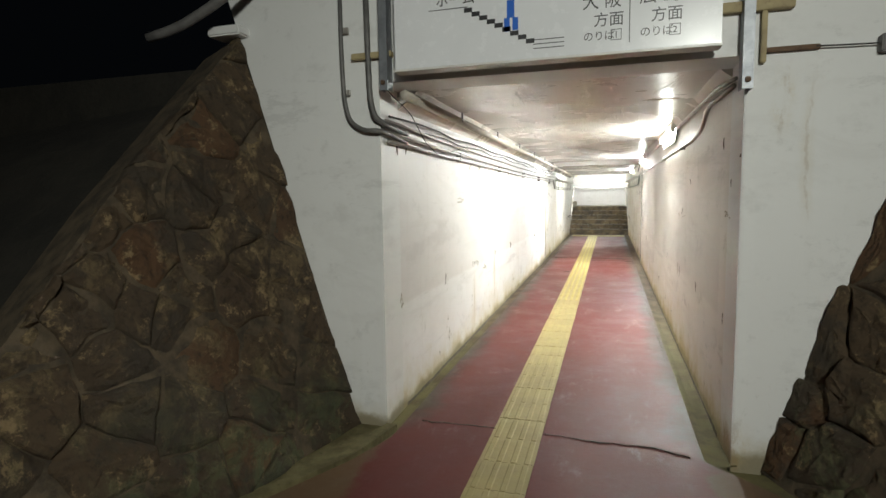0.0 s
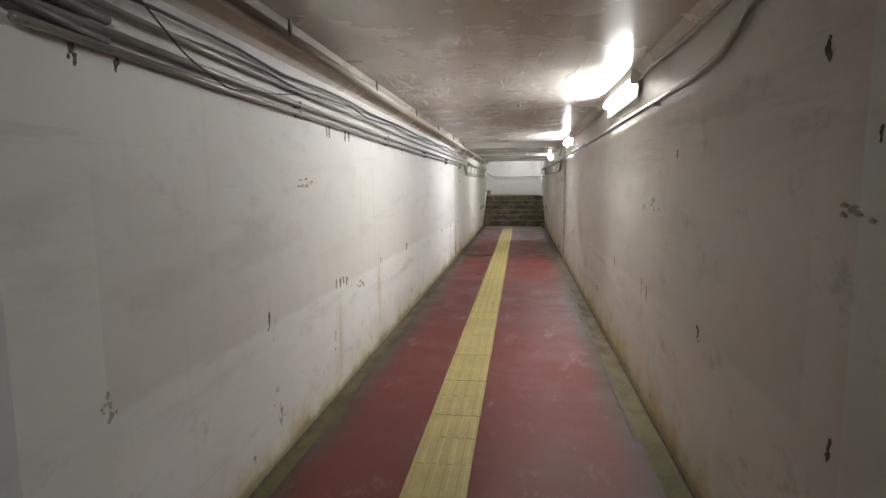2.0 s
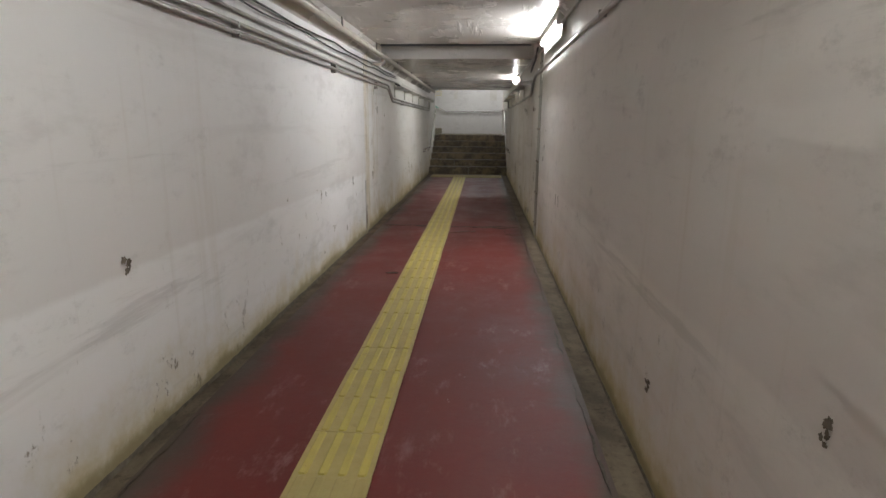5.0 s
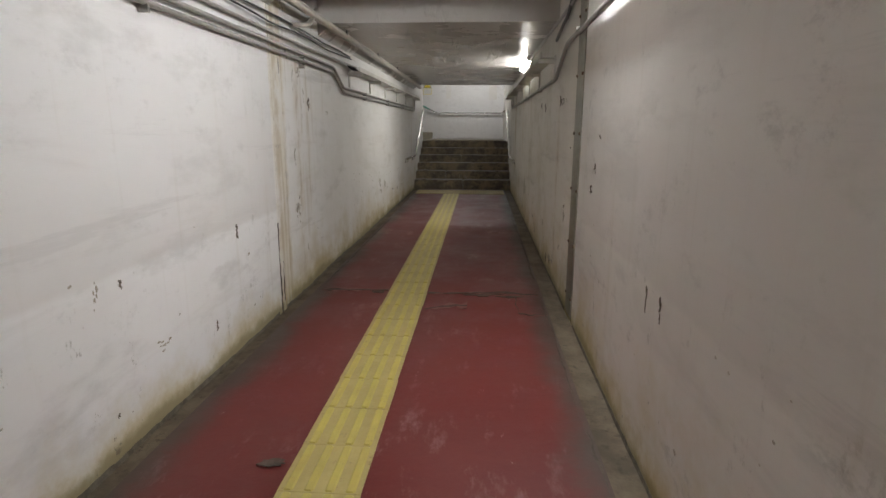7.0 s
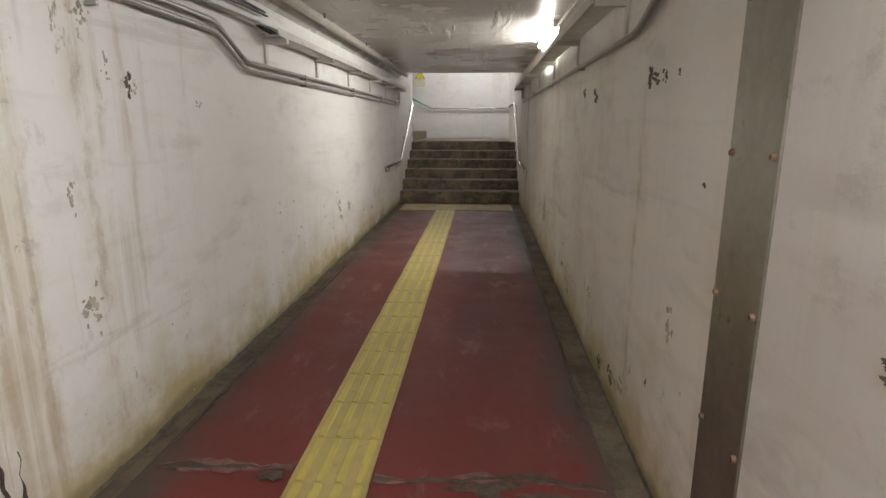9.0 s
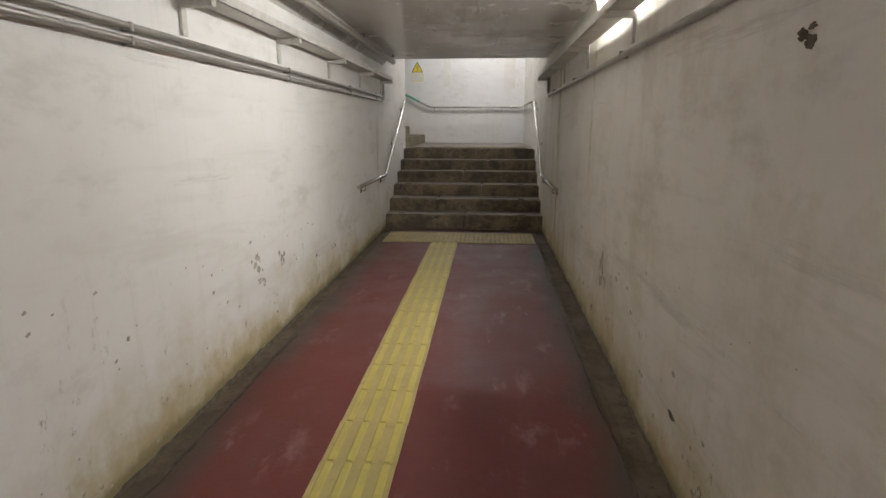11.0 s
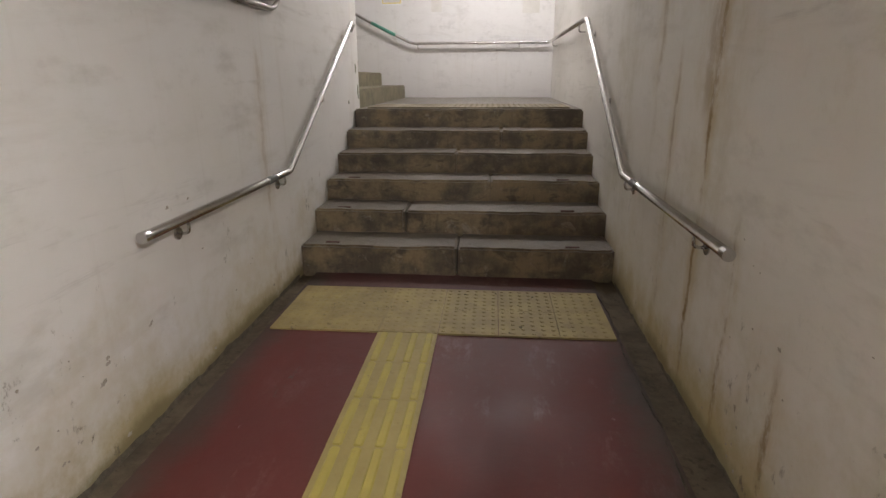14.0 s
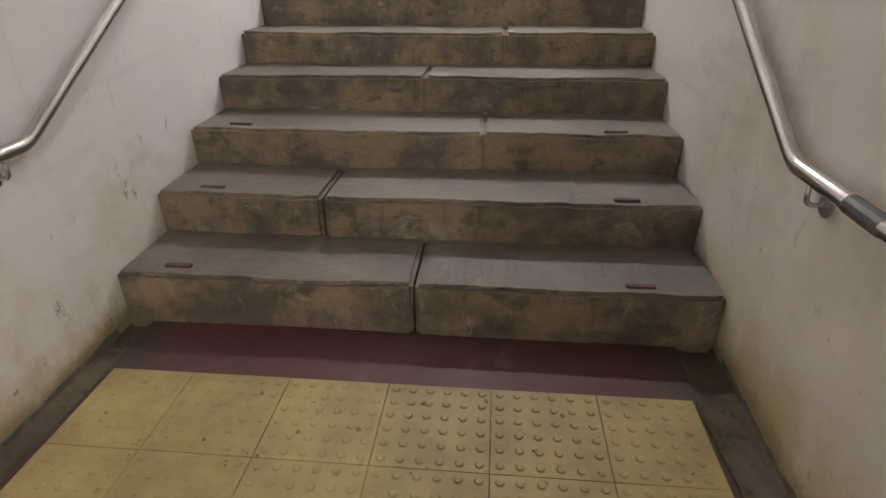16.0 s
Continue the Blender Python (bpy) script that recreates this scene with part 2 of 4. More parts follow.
def gutter_concrete():
    k = Nodes("silted gutter concrete")
    n1, n2 = k.noise(4, 7, 0.7), k.noise(22, 6, 0.72)
    c = k.mix(k.step(n1, 0.34, 0.66), (0.075, 0.060, 0.042), (0.150, 0.120, 0.082))
    c = k.mix(k.step(n2, 0.54, 0.68, 0, 0.7), c, (0.040, 0.033, 0.022))
    green = k.step(k.axis(1), 8.0, 3.6, 0, 0.85)
    c = k.mix(k.math("MULTIPLY", green, k.step(n1, 0.36, 0.58, 0.4, 1)), c, (0.155, 0.142, 0.060))
    return k.done(c, 0.85, 0, k.math("ADD", n1, k.math("MULTIPLY", n2, 0.4)), 0.012, 0.7, 0.25)


M_GUTTER = gutter_concrete()
def step_concrete():
    """Polished grey treads, mottled yellow-brown risers."""
    k = Nodes("worn step concrete")
    n1, n2, n3 = k.noise(3.2, 7, 0.72), k.noise(30, 6, 0.72), k.noise(9, 7, 0.76, stretch=(0.7, 1, 1.2), distort=0.5)
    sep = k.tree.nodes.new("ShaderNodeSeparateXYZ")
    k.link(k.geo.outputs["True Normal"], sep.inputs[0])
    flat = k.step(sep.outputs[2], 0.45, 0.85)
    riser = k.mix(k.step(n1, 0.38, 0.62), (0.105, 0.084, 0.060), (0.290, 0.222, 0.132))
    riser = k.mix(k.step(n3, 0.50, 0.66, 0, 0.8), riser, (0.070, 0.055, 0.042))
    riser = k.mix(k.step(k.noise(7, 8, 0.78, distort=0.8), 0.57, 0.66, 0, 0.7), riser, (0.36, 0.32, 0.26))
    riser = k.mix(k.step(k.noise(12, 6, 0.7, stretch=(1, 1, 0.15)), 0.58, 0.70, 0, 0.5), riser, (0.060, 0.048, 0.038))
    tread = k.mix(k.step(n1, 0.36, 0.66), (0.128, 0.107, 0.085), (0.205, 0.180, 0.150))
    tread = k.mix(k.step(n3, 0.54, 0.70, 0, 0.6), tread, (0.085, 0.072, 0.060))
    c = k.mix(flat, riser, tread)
    r = k.math("ADD", k.step(n1, 0.3, 0.7, 0.26, 0.42), k.math("MULTIPLY", n2, 0.14))
    return k.done(c, r, 0, k.math("ADD", n1, k.math("ADD", n3, k.math("MULTIPLY", n2, 0.4))), 0.013, 0.75)


def stone_face():
    k = Nodes("brown granite block")
    n1, n2, n3 = k.noise(4.0, 8, 0.74, distort=0.5), k.noise(22, 7, 0.74), k.noise(1.5, 6, 0.68)
    c = k.mix(k.random(), (0.100, 0.070, 0.042), (0.060, 0.048, 0.036))
    c = k.mix(k.step(k.random(), 0.60, 0.95, 0, 0.7), c, (0.140, 0.074, 0.036))
    c = k.mix(k.step(n1, 0.49, 0.60, 0, 0.85), c, (0.175, 0.132, 0.072))
    c = k.mix(k.step(k.noise(8, 8, 0.78), 0.55, 0.63, 0, 0.8), c, (0.32, 0.235, 0.125))
    c = k.mix(k.step(n2, 0.48, 0.68, 0, 0.8), c, (0.042, 0.033, 0.024))
    c = k.mix(k.step(n3, 0.48, 0.58, 0, 0.8), c, (0.060, 0.050, 0.038))
    low = k.math("MULTIPLY", k.step(k.axis(2), 0.75, 0.05), k.step(n1, 0.44, 0.62, 0, 0.75))
    c = k.mix(low, c, (0.085, 0.105, 0.055))
    return k.done(c, 0.9, 0, k.math("ADD", n1, k.math("MULTIPLY", n2, 0.55)), 0.045, 0.9, 0.25)


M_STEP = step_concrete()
M_STEP_END = plain("mossy concrete", (0.15, 0.13, 0.085), (0.24, 0.21, 0.14), 6, 0.8, 0, 0.006, (0.08, 0.10, 0.03))
M_KERB = plain("olive stained concrete", (0.105, 0.090, 0.045), (0.185, 0.160, 0.080), 7, 0.85, 0, 0.008, (0.055, 0.050, 0.025), spec=0.2)
M_YELLOW = plain("yellow guide tile", (0.405, 0.330, 0.125), (0.345, 0.280, 0.105), 5, 0.6, 0, 0.002, (0.24, 0.18, 0.08), vary=0.12)
M_BAR = plain("yellow raised bar", (0.455, 0.375, 0.080), (0.40, 0.325, 0.085), 6, 0.55, 0, 0.001, (0.30, 0.22, 0.09))
M_DOT = plain("faded yellow dotted tile", (0.41, 0.325, 0.125), (0.30, 0.235, 0.10), 6, 0.6, 0, 0.003, (0.16, 0.125, 0.065), vary=0.10)
M_LANDING = plain("worn beige tile", (0.27, 0.225, 0.145), (0.19, 0.16, 0.105), 6, 0.65, 0, 0.003, (0.15, 0.12, 0.08), vary=0.2)
M_STEEL = plain("stainless steel rail", (0.62, 0.61, 0.59), (0.55, 0.54, 0.52), 12, 0.22, 1.0, 0.0004)
M_COVER = plain("brushed steel joint cover", (0.36, 0.345, 0.29), (0.27, 0.255, 0.21), 3, 0.42, 0.85, 0.001, (0.15, 0.12, 0.08))
M_CONDUIT = plain("grey painted conduit", (0.40, 0.38, 0.35), (0.30, 0.285, 0.26), 8, 0.35, 0.35, 0.0008, (0.18, 0.15, 0.12))
M_PIPE = plain("cream painted pipe", (0.52, 0.48, 0.42), (0.42, 0.385, 0.33), 6, 0.34, 0, 0.001, (0.25, 0.20, 0.14))
M_CABLE = plain("black cable sheath", (0.025, 0.024, 0.023), (0.045, 0.042, 0.04), 12, 0.5)
M_HOSE = plain("grey flexible conduit", (0.16, 0.155, 0.15), (0.10, 0.098, 0.095), 12, 0.5)
M_GALV = plain("galvanised steel", (0.27, 0.285, 0.305), (0.20, 0.21, 0.23), 15, 0.45, 0.4, 0.0006)
M_TRAY = plain("painted steel tray", (0.68, 0.66, 0.62), (0.56, 0.54, 0.49), 7, 0.45, 0.1, 0.001, (0.26, 0.19, 0.12))
M_WOOD = plain("weathered yellow batten", (0.42, 0.35, 0.19), (0.30, 0.24, 0.13), 9, 0.7, 0, 0.002, (0.15, 0.10, 0.05))
M_RUST = plain("rusty steel", (0.17, 0.105, 0.062), (0.10, 0.062, 0.040), 20, 0.8, 0.2, 0.002)
M_CHIP_SHADE = plain("exposed dark concrete and foot shade", (0.085, 0.070, 0.052), (0.17, 0.145, 0.11), 18, 0.9, 0, 0.004)
M_SCUFF = plain("grey scuffed plaster", (0.30, 0.27, 0.215), (0.55, 0.51, 0.44), 14, 0.8, 0, 0.003)
M_REPAIR = plain("repair mortar on white paint", (0.66, 0.64, 0.60), (0.74, 0.72, 0.69), 5, 0.7, 0, 0.003)
M_PATCH = plain("flaked ceiling concrete", (0.21, 0.165, 0.11), (0.30, 0.24, 0.17), 14, 0.9, 0, 0.006)
M_CRACK = plain("dark crack filler", (0.036, 0.027, 0.020), (0.085, 0.066, 0.048), 12, 0.8, 0, 0.004)
M_WORN = plain("scraped red paint", (0.17, 0.085, 0.075), (0.115, 0.050, 0.045), 20, 0.7, 0, 0.003, (0.26, 0.19, 0.18))
M_MOSS = plain("green moss", (0.07, 0.10, 0.03), (0.13, 0.15, 0.06), 25, 0.95, 0, 0.006)
M_STONE = stone_face()
M_MORTAR = plain("brown mortar", (0.040, 0.031, 0.020), (0.115, 0.086, 0.052), 8, 0.95, 0, 0.01)
M_EARTH = plain("dark earth bank", (0.014, 0.013, 0.010), (0.026, 0.023, 0.017), 3, 0.95, 0, 0.03)
M_SIGN = plain("white sign board", (0.80, 0.81, 0.83), (0.76, 0.77, 0.79), 2, 0.25, 0, 0.0002)
M_BLACK = plain("black lettering", (0.02, 0.02, 0.022), (0.03, 0.03, 0.032), 8, 0.4)
M_BLUE = plain("blue sign paint", (0.02, 0.13, 0.55), (0.02, 0.11, 0.50), 8, 0.4)
M_WARN = plain("yellow warning print", (0.80, 0.62, 0.03), (0.76, 0.58, 0.03), 8, 0.45)
M_RED = plain("faded red mark", (0.13, 0.045, 0.038), (0.075, 0.045, 0.036), 30, 0.6)
M_FRAME = plain("white lamp housing", (0.72, 0.71, 0.68), (0.64, 0.62, 0.58), 8, 0.4)
M_GREEN = plain("green rail grip", (0.10, 0.34, 0.25), (0.08, 0.28, 0.20), 10, 0.5)


def glow(name, colour, strength):
    k = Nodes(name)
    k.bsdf.inputs["Base Color"].default_value = (0.9, 0.9, 0.9, 1)
    k.bsdf.inputs["Emission Color"].default_value = (*colour, 1)
    k.bsdf.inputs["Emission Strength"].default_value = strength
    return k.mat


M_TUBE = glow("fluorescent tube glass", (1.0, 0.985, 0.965), TUBE_GLOW)
M_TUBE_NEW = glow("newer fluorescent tube glass", (0.975, 0.975, 1.0), TUBE_GLOW * 1.4)
M_TUBE_HIGH = glow("landing tube glass", (0.99, 0.985, 1.0), LANDING_GLOW)


# ---------------------------------------------------------------- helpers
def mesh(name, bm, material, smooth=False):
    me = bpy.data.meshes.new(name)
    bmesh.ops.recalc_face_normals(bm, faces=bm.faces)
    bm.to_mesh(me)
    bm.free()
    if smooth:
        for p in me.polygons:
            p.use_smooth = True
    me.materials.append(material)
    return me


def part(name, bm, material, parent, label="", smooth=False):
    ob = new(name, mesh(name, bm, material, smooth))
    ob.parent = parent
    if label:
        tagged(ob, label)
    return ob


def piece(name, me, parent, m=None):
    ob = new(name, me)
    ob.parent = parent
    if m is not None:
        ob.matrix_basis = m
    return ob


def thing(name, label, category, group="", kind="", at=(0, 0, 0)):
    ob = new(name)
    ob.location = at
    return tagged(ob, label, category, group, kind)


def solid(name, bm, material, label, category="", group="", kind="", smooth=False):
    return tagged(new(name, mesh(name, bm, material, smooth)), label, category, group, kind)


def box(bm, x0, x1, y0, y1, z0, z1, bevel=0.0, m=None):
    r = bmesh.ops.create_cube(bm, size=1)
    vs = r["verts"]
    for v in vs:
        v.co = Vector((x0 + (v.co.x + 0.5) * (x1 - x0), y0 + (v.co.y + 0.5) * (y1 - y0), z0 + (v.co.z + 0.5) * (z1 - z0)))
    if bevel:
        es = list({e for v in vs for e in v.link_edges})
        vs = list({v for f in bmesh.ops.bevel(bm, geom=es, offset=bevel, segments=2, affect="EDGES")["faces"] for v in f.verts} | {v for v in vs if v.is_valid})
    if m is not None:
        bmesh.ops.transform(bm, matrix=m, verts=vs)
    return bm


def new_box(*a, **k):
    return box(bmesh.new(), *a, **k)


def tube(bm, pts, r, seg=8, cap=True):
    """A round bar swept along a line of points."""
    pts = [Vector(p) for p in pts]
    rings, up = [], None
    for i, p in enumerate(pts):
        a = (p - pts[i - 1]).normalized() if i else (pts[1] - p).normalized()
        b = (pts[i + 1] - p).normalized() if i + 1 < len(pts) else a
        d = (a + b).normalized()
        if up is None:
            up = d.orthogonal().normalized()
        up = (up - d * up.dot(d)).normalized()
        side = d.cross(up)
        grow = 1 / max(0.5, math.cos(a.angle(b, 0) / 2))
        rings.append([bm.verts.new(p + (up * math.cos(t) + side * math.sin(t)) * r * (grow if 0 < i < len(pts) - 1 else 1)) for t in (2 * math.pi * j / seg for j in range(seg))])
    for q, s in zip(rings, rings[1:]):
        for j in range(seg):
            bm.faces.new((q[j], q[(j + 1) % seg], s[(j + 1) % seg], s[j]))
    if cap:
        bm.faces.new(rings[0][::-1])
        bm.faces.new(rings[-1])
    return bm


def rounded(pts, r, n=4):
    """The line with its corners rounded off."""
    pts = [Vector(p) for p in pts]
    out = [pts[0]]
    for a, b, c in zip(pts, pts[1:], pts[2:]):
        u, v = (a - b), (c - b)
        k = min(r, u.length * 0.45, v.length * 0.45)
        p, q = b + u.normalized() * k, b + v.normalized() * k
        for i in range(n + 1):
            t = i / n
            out.append(p * (1 - t) ** 2 + b * 2 * t * (1 - t) + q * t * t)
    out.append(pts[-1])
    return out


def prism(bm, outline, d):
    """A flat outline (3D points) pushed along d."""
    a = [bm.verts.new(p) for p in outline]
    b = [bm.verts.new(Vector(p) + Vector(d)) for p in outline]
    bm.faces.new(a)
    bm.faces.new(b[::-1])
    for i in range(len(a)):
        j = (i + 1) % len(a)
        bm.faces.new((a[i], b[i], b[j], a[j]))
    return bm


def sheet(bm, x0, x1, y0, y1, nx, ny, height):
    """An uneven horizontal sheet."""
    rows = [[bm.verts.new((x0 + (x1 - x0) * i / nx, y0 + (y1 - y0) * j / ny, height(x0 + (x1 - x0) * i / nx, y0 + (y1 - y0) * j / ny))) for i in range(nx + 1)] for j in range(ny + 1)]
    for p, q in zip(rows, rows[1:]):
        for i in range(nx):
            bm.faces.new((p[i], p[i + 1], q[i + 1], q[i]))
    return bm


rng = random.Random(7)

# ---------------------------------------------------------------- the passage
Y0, YJ, YC, YW, YB = 3.13, 12.28, 20.19, 22.0, 24.72   # portal, joint, end of ceiling, end of left wall, back wall
H1, H2 = 2.15, 2.11                                   # ceiling heights of the two halves
LAND = 0.955


def rough_floor(x, y):
    return 0.004 * math.sin(3.1 * x + 1.7 * y) * math.sin(1.3 * y)


floor = solid("floor", sheet(bmesh.new(), -0.905, 0.872, -6, 20.2, 10, 120, rough_floor), M_FLOOR, "red painted concrete floor, worn grey along its edges", "floor", kind="structure")
bm = bmesh.new()
for x0, x1 in ((-1.03, -0.897), (0.864, 1.03)):
    sheet(bm, x0, x1, Y0 - 0.02, 20.2, 3, 110, lambda x, y: -0.012 - 0.012 * math.sin(math.pi * (x - x0) / (x1 - x0)) + 0.004 * math.sin(7 * y + 11 * x))
gutter = solid("gutter", bm, M_GUTTER, "shallow dirty concrete gutters along the wall feet", "gutter", kind="structure")
solid("underlay", new_box(-4.5, 1.6, -6.5, 25.2, -0.4, -0.06), M_GUTTER, "concrete bed below the passage floor", "floor", kind="structure")


def wall_box(name, x0, x1, y0, y1, z0, z1, material, label):
    bm = bmesh.new()
    box(bm, x0, x1, y0, y1, z0, z1)
    return solid(name, bm, material, label, "wall", kind="structure")


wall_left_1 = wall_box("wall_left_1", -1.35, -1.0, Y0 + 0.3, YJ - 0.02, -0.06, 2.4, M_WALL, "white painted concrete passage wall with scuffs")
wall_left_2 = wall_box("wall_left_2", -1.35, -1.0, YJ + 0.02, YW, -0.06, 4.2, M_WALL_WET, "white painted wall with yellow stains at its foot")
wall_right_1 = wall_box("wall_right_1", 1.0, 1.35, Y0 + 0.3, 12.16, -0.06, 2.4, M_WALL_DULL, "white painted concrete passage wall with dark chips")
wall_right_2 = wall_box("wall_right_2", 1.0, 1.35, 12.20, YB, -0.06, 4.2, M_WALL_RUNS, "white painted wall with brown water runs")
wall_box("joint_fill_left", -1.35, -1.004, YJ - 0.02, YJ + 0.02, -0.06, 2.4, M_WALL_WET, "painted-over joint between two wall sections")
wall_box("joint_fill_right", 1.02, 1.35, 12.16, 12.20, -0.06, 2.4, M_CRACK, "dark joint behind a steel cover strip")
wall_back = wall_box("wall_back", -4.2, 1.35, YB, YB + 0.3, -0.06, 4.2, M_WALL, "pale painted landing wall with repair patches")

YG, YF = 12.35, 13.45      # open joint in the ceiling, face of the lower half
bm = new_box(-1.35, 1.35, Y0 + 0.3, YG, H1, 2.6)
for s in (-1, 1):   # haunches in the upper corners
    w = 0.15 if s < 0 else 0.07
    prism(bm, [(s * 1.0, Y0 + 0.3, H1 - w * 0.8), (s * (1.0 - w), Y0 + 0.3, H1 + 0.002), (s * 1.0, Y0 + 0.3, H1 + 0.002)], (0, YG - Y0 - 0.3, 0))
box(bm, -1.35, 1.35, YF, YC, H2, 2.6)
prism(bm, [(-1.0, YF, H2 - 0.10), (-0.87, YF, H2 + 0.002), (-1.0, YF, H2 + 0.002)], (0, YC - YF, 0))
box(bm, -1.35, 1.35, YG, YF, 2.42, 2.6)
ceiling = solid("ceiling", bm, M_CEIL, "low grey-beige painted concrete ceiling, glossy and flaking", "ceiling", kind="structure")
solid("ceiling_landing", new_box(-4.5, 1.35, YC + 0.25, 25.1, 4.2, 4.4), M_CEIL, "plain ceiling above the stair landing", "ceiling", kind="structure")
wall_box("wall_above_stair", -1.35, 1.35, YC, YC + 0.25, H2, 4.4, M_WALL, "white wall above the end of the low ceiling")
wall_box("wall_landing_left", -4.5, -4.2, 21.7, 25.1, -0.06, 4.2, M_WALL, "plain white wall closing the upper stair")
wall_box("wall_landing_front", -4.2, -1.35, 21.7, YW, -0.06, 4.2, M_WALL, "plain white wall beside the upper stair")

# portal face: upright wall cut by the leaning stone walls
TOPF = 2.75
bm = bmesh.new()
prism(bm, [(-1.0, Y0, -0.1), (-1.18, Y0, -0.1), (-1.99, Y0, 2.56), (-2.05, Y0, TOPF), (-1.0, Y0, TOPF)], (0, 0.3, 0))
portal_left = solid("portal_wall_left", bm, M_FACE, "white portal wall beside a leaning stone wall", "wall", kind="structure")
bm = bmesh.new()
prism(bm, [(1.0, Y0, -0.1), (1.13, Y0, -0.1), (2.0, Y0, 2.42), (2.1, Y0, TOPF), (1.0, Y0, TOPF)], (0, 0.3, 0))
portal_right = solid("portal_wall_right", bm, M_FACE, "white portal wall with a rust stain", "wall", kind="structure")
part("corner_bead", new_box(1.004, 1.05, Y0 - 0.005, Y0, 0.02, 2.05, 0.002), M_FACE, portal_right)
solid("portal_lintel", new_box(-1.0, 1.0, Y0 - 0.003, Y0 + 0.3, H1 - 0.004, TOPF), M_FACE, "white concrete lintel over the passage mouth", "wall", kind="structure")

# ---------------------------------------------------------------- stairs
NOSE = [(20.16, 0.190), (20.49, 0.348), (20.82, 0.502), (21.15, 0.655), (21.465, 0.800), (21.78, LAND)]
def weather(bm, amount):
    """Cuts the long edges and works the surface uneven, the arrises most."""
    long_edges = [e for e in bm.edges if abs(e.verts[0].co.x - e.verts[1].co.x) > 0.2]
    bmesh.ops.subdivide_edges(bm, edges=long_edges, cuts=40, use_grid_fill=True)
    for v in bm.verts:
        v.co += (noise.noise_vector(v.co * 4.0) + 0.6 * noise.noise_vector(v.co * 17.0)) * amount * Vector((0.0, 1, 1))


stairs = thing("stairs", "worn brown concrete steps between white walls", "stairs", kind="structure")
for i, (y, z) in enumerate(NOSE):
    y1 = NOSE[i + 1][0] + 0.03 if i < 5 else YB
    split = (0.02, -0.36, 0.22, -0.05, 0.3, None)[i]
    g = 0.004 if i < 2 else 0.0015
    cuts = [-1.0, split - g, split + g, 1.0] if split is not None else [-1.0, 1.0]
    for a, b in zip(cuts[::2], cuts[1::2]):
        bm = bmesh.new()
        box(bm, a, b, y, y1, -0.06 if i == 0 else NOSE[i - 1][1] - 0.03, z, 0.014)
        weather(bm, 0.007)
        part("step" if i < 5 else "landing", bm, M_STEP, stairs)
side_stairs = thing("side_stairs", "mossy concrete steps rising from the landing", "stairs", kind="structure")
for i in range(6):
    bm = new_box(-1.0 - 0.32 * (i + 1) - 0.02, -1.0 - 0.32 * i, YW, YB, LAND - 0.1, LAND + 0.165 * (i + 1), 0.012)
    part("step", bm, M_STEP_END, side_stairs)

# ---------------------------------------------------------------- guide tiles

guide = thing("guide_path", "yellow tactile guide tiles laid in a line", "tactile paving", kind="structure")
bm = box(bmesh.new(), -0.1495, 0.1495, -0.1495, 0.1495, -0.012, 0.004)
ME_TILE = mesh("tile", bm, M_YELLOW)
bm = bmesh.new()
for i in range(4):
    x = -0.1125 + 0.075 * i
    a = [bm.verts.new((x + u, v, 0.004)) for u, v in ((-0.018, -0.136), (-0.012, -0.145), (0.012, -0.145), (0.018, -0.136), (0.018, 0.136), (0.012, 0.145), (-0.012, 0.145), (-0.018, 0.136))]
    b = [bm.verts.new((x + (v.co.x - x) * 0.65, v.co.y * 0.975, 0.009)) for v in a]
    bm.faces.new(b)
    for j in range(8):
        bm.faces.new((a[j], a[(j + 1) % 8], b[(j + 1) % 8], b[j]))
ME_BARS = mesh("raised_bars", bm, M_BAR)
bm = bmesh.new()
bm.from_mesh(ME_BARS)
for v in bm.verts:
    v.co.z = min(v.co.z, 0.0062)
ME_BARS_WORN = mesh("raised_bars", bm, M_YELLOW)
Y_TILE = 19.30
for i in range(76):
    y = Y_TILE - 0.15 - 0.30 * i
    t = piece("tile", ME_TILE, guide, pose(-0.17 + rng.uniform(-0.002, 0.002), y, 0.003 + rng.uniform(0, 0.002), rng.uniform(-0.2, 0.2), rng.uniform(-0.2, 0.2), rng.uniform(-0.3, 0.3)))
    piece("raised_bars", ME_BARS if y > 7.6 else ME_BARS_WORN, t)
warning_field = thing("stop_path", "faded yellow dotted tactile tiles before the steps", "tactile paving", kind="structure")


def dotted(x0, x1, rise=0.0038):
    bm = bmesh.new()
    box(bm, x0 + 0.0015, x1 - 0.0015, -0.1485, 0.1485, -0.012, 0.005)
    for i in range(6):
        for j in range(6):
            x, y = -0.125 + 0.05 * i, -0.125 + 0.05 * j
            if x - 0.012 < x0 or x + 0.012 > x1:
                continue
            a = [bm.verts.new((x + 0.0125 * math.cos(q), y + 0.0125 * math.sin(q), 0.005)) for q in (math.pi * k / 4 for k in range(8))]
            b = [bm.verts.new((x + 0.0085 * math.cos(q), y + 0.0085 * math.sin(q), 0.005 + rise)) for q in (math.pi * k / 4 for k in range(8))]
            bm.faces.new(b)
            for k in range(8):
                bm.faces.new((a[k], a[(k + 1) % 8], b[(k + 1) % 8], b[k]))
    return mesh("tile", bm, M_DOT)


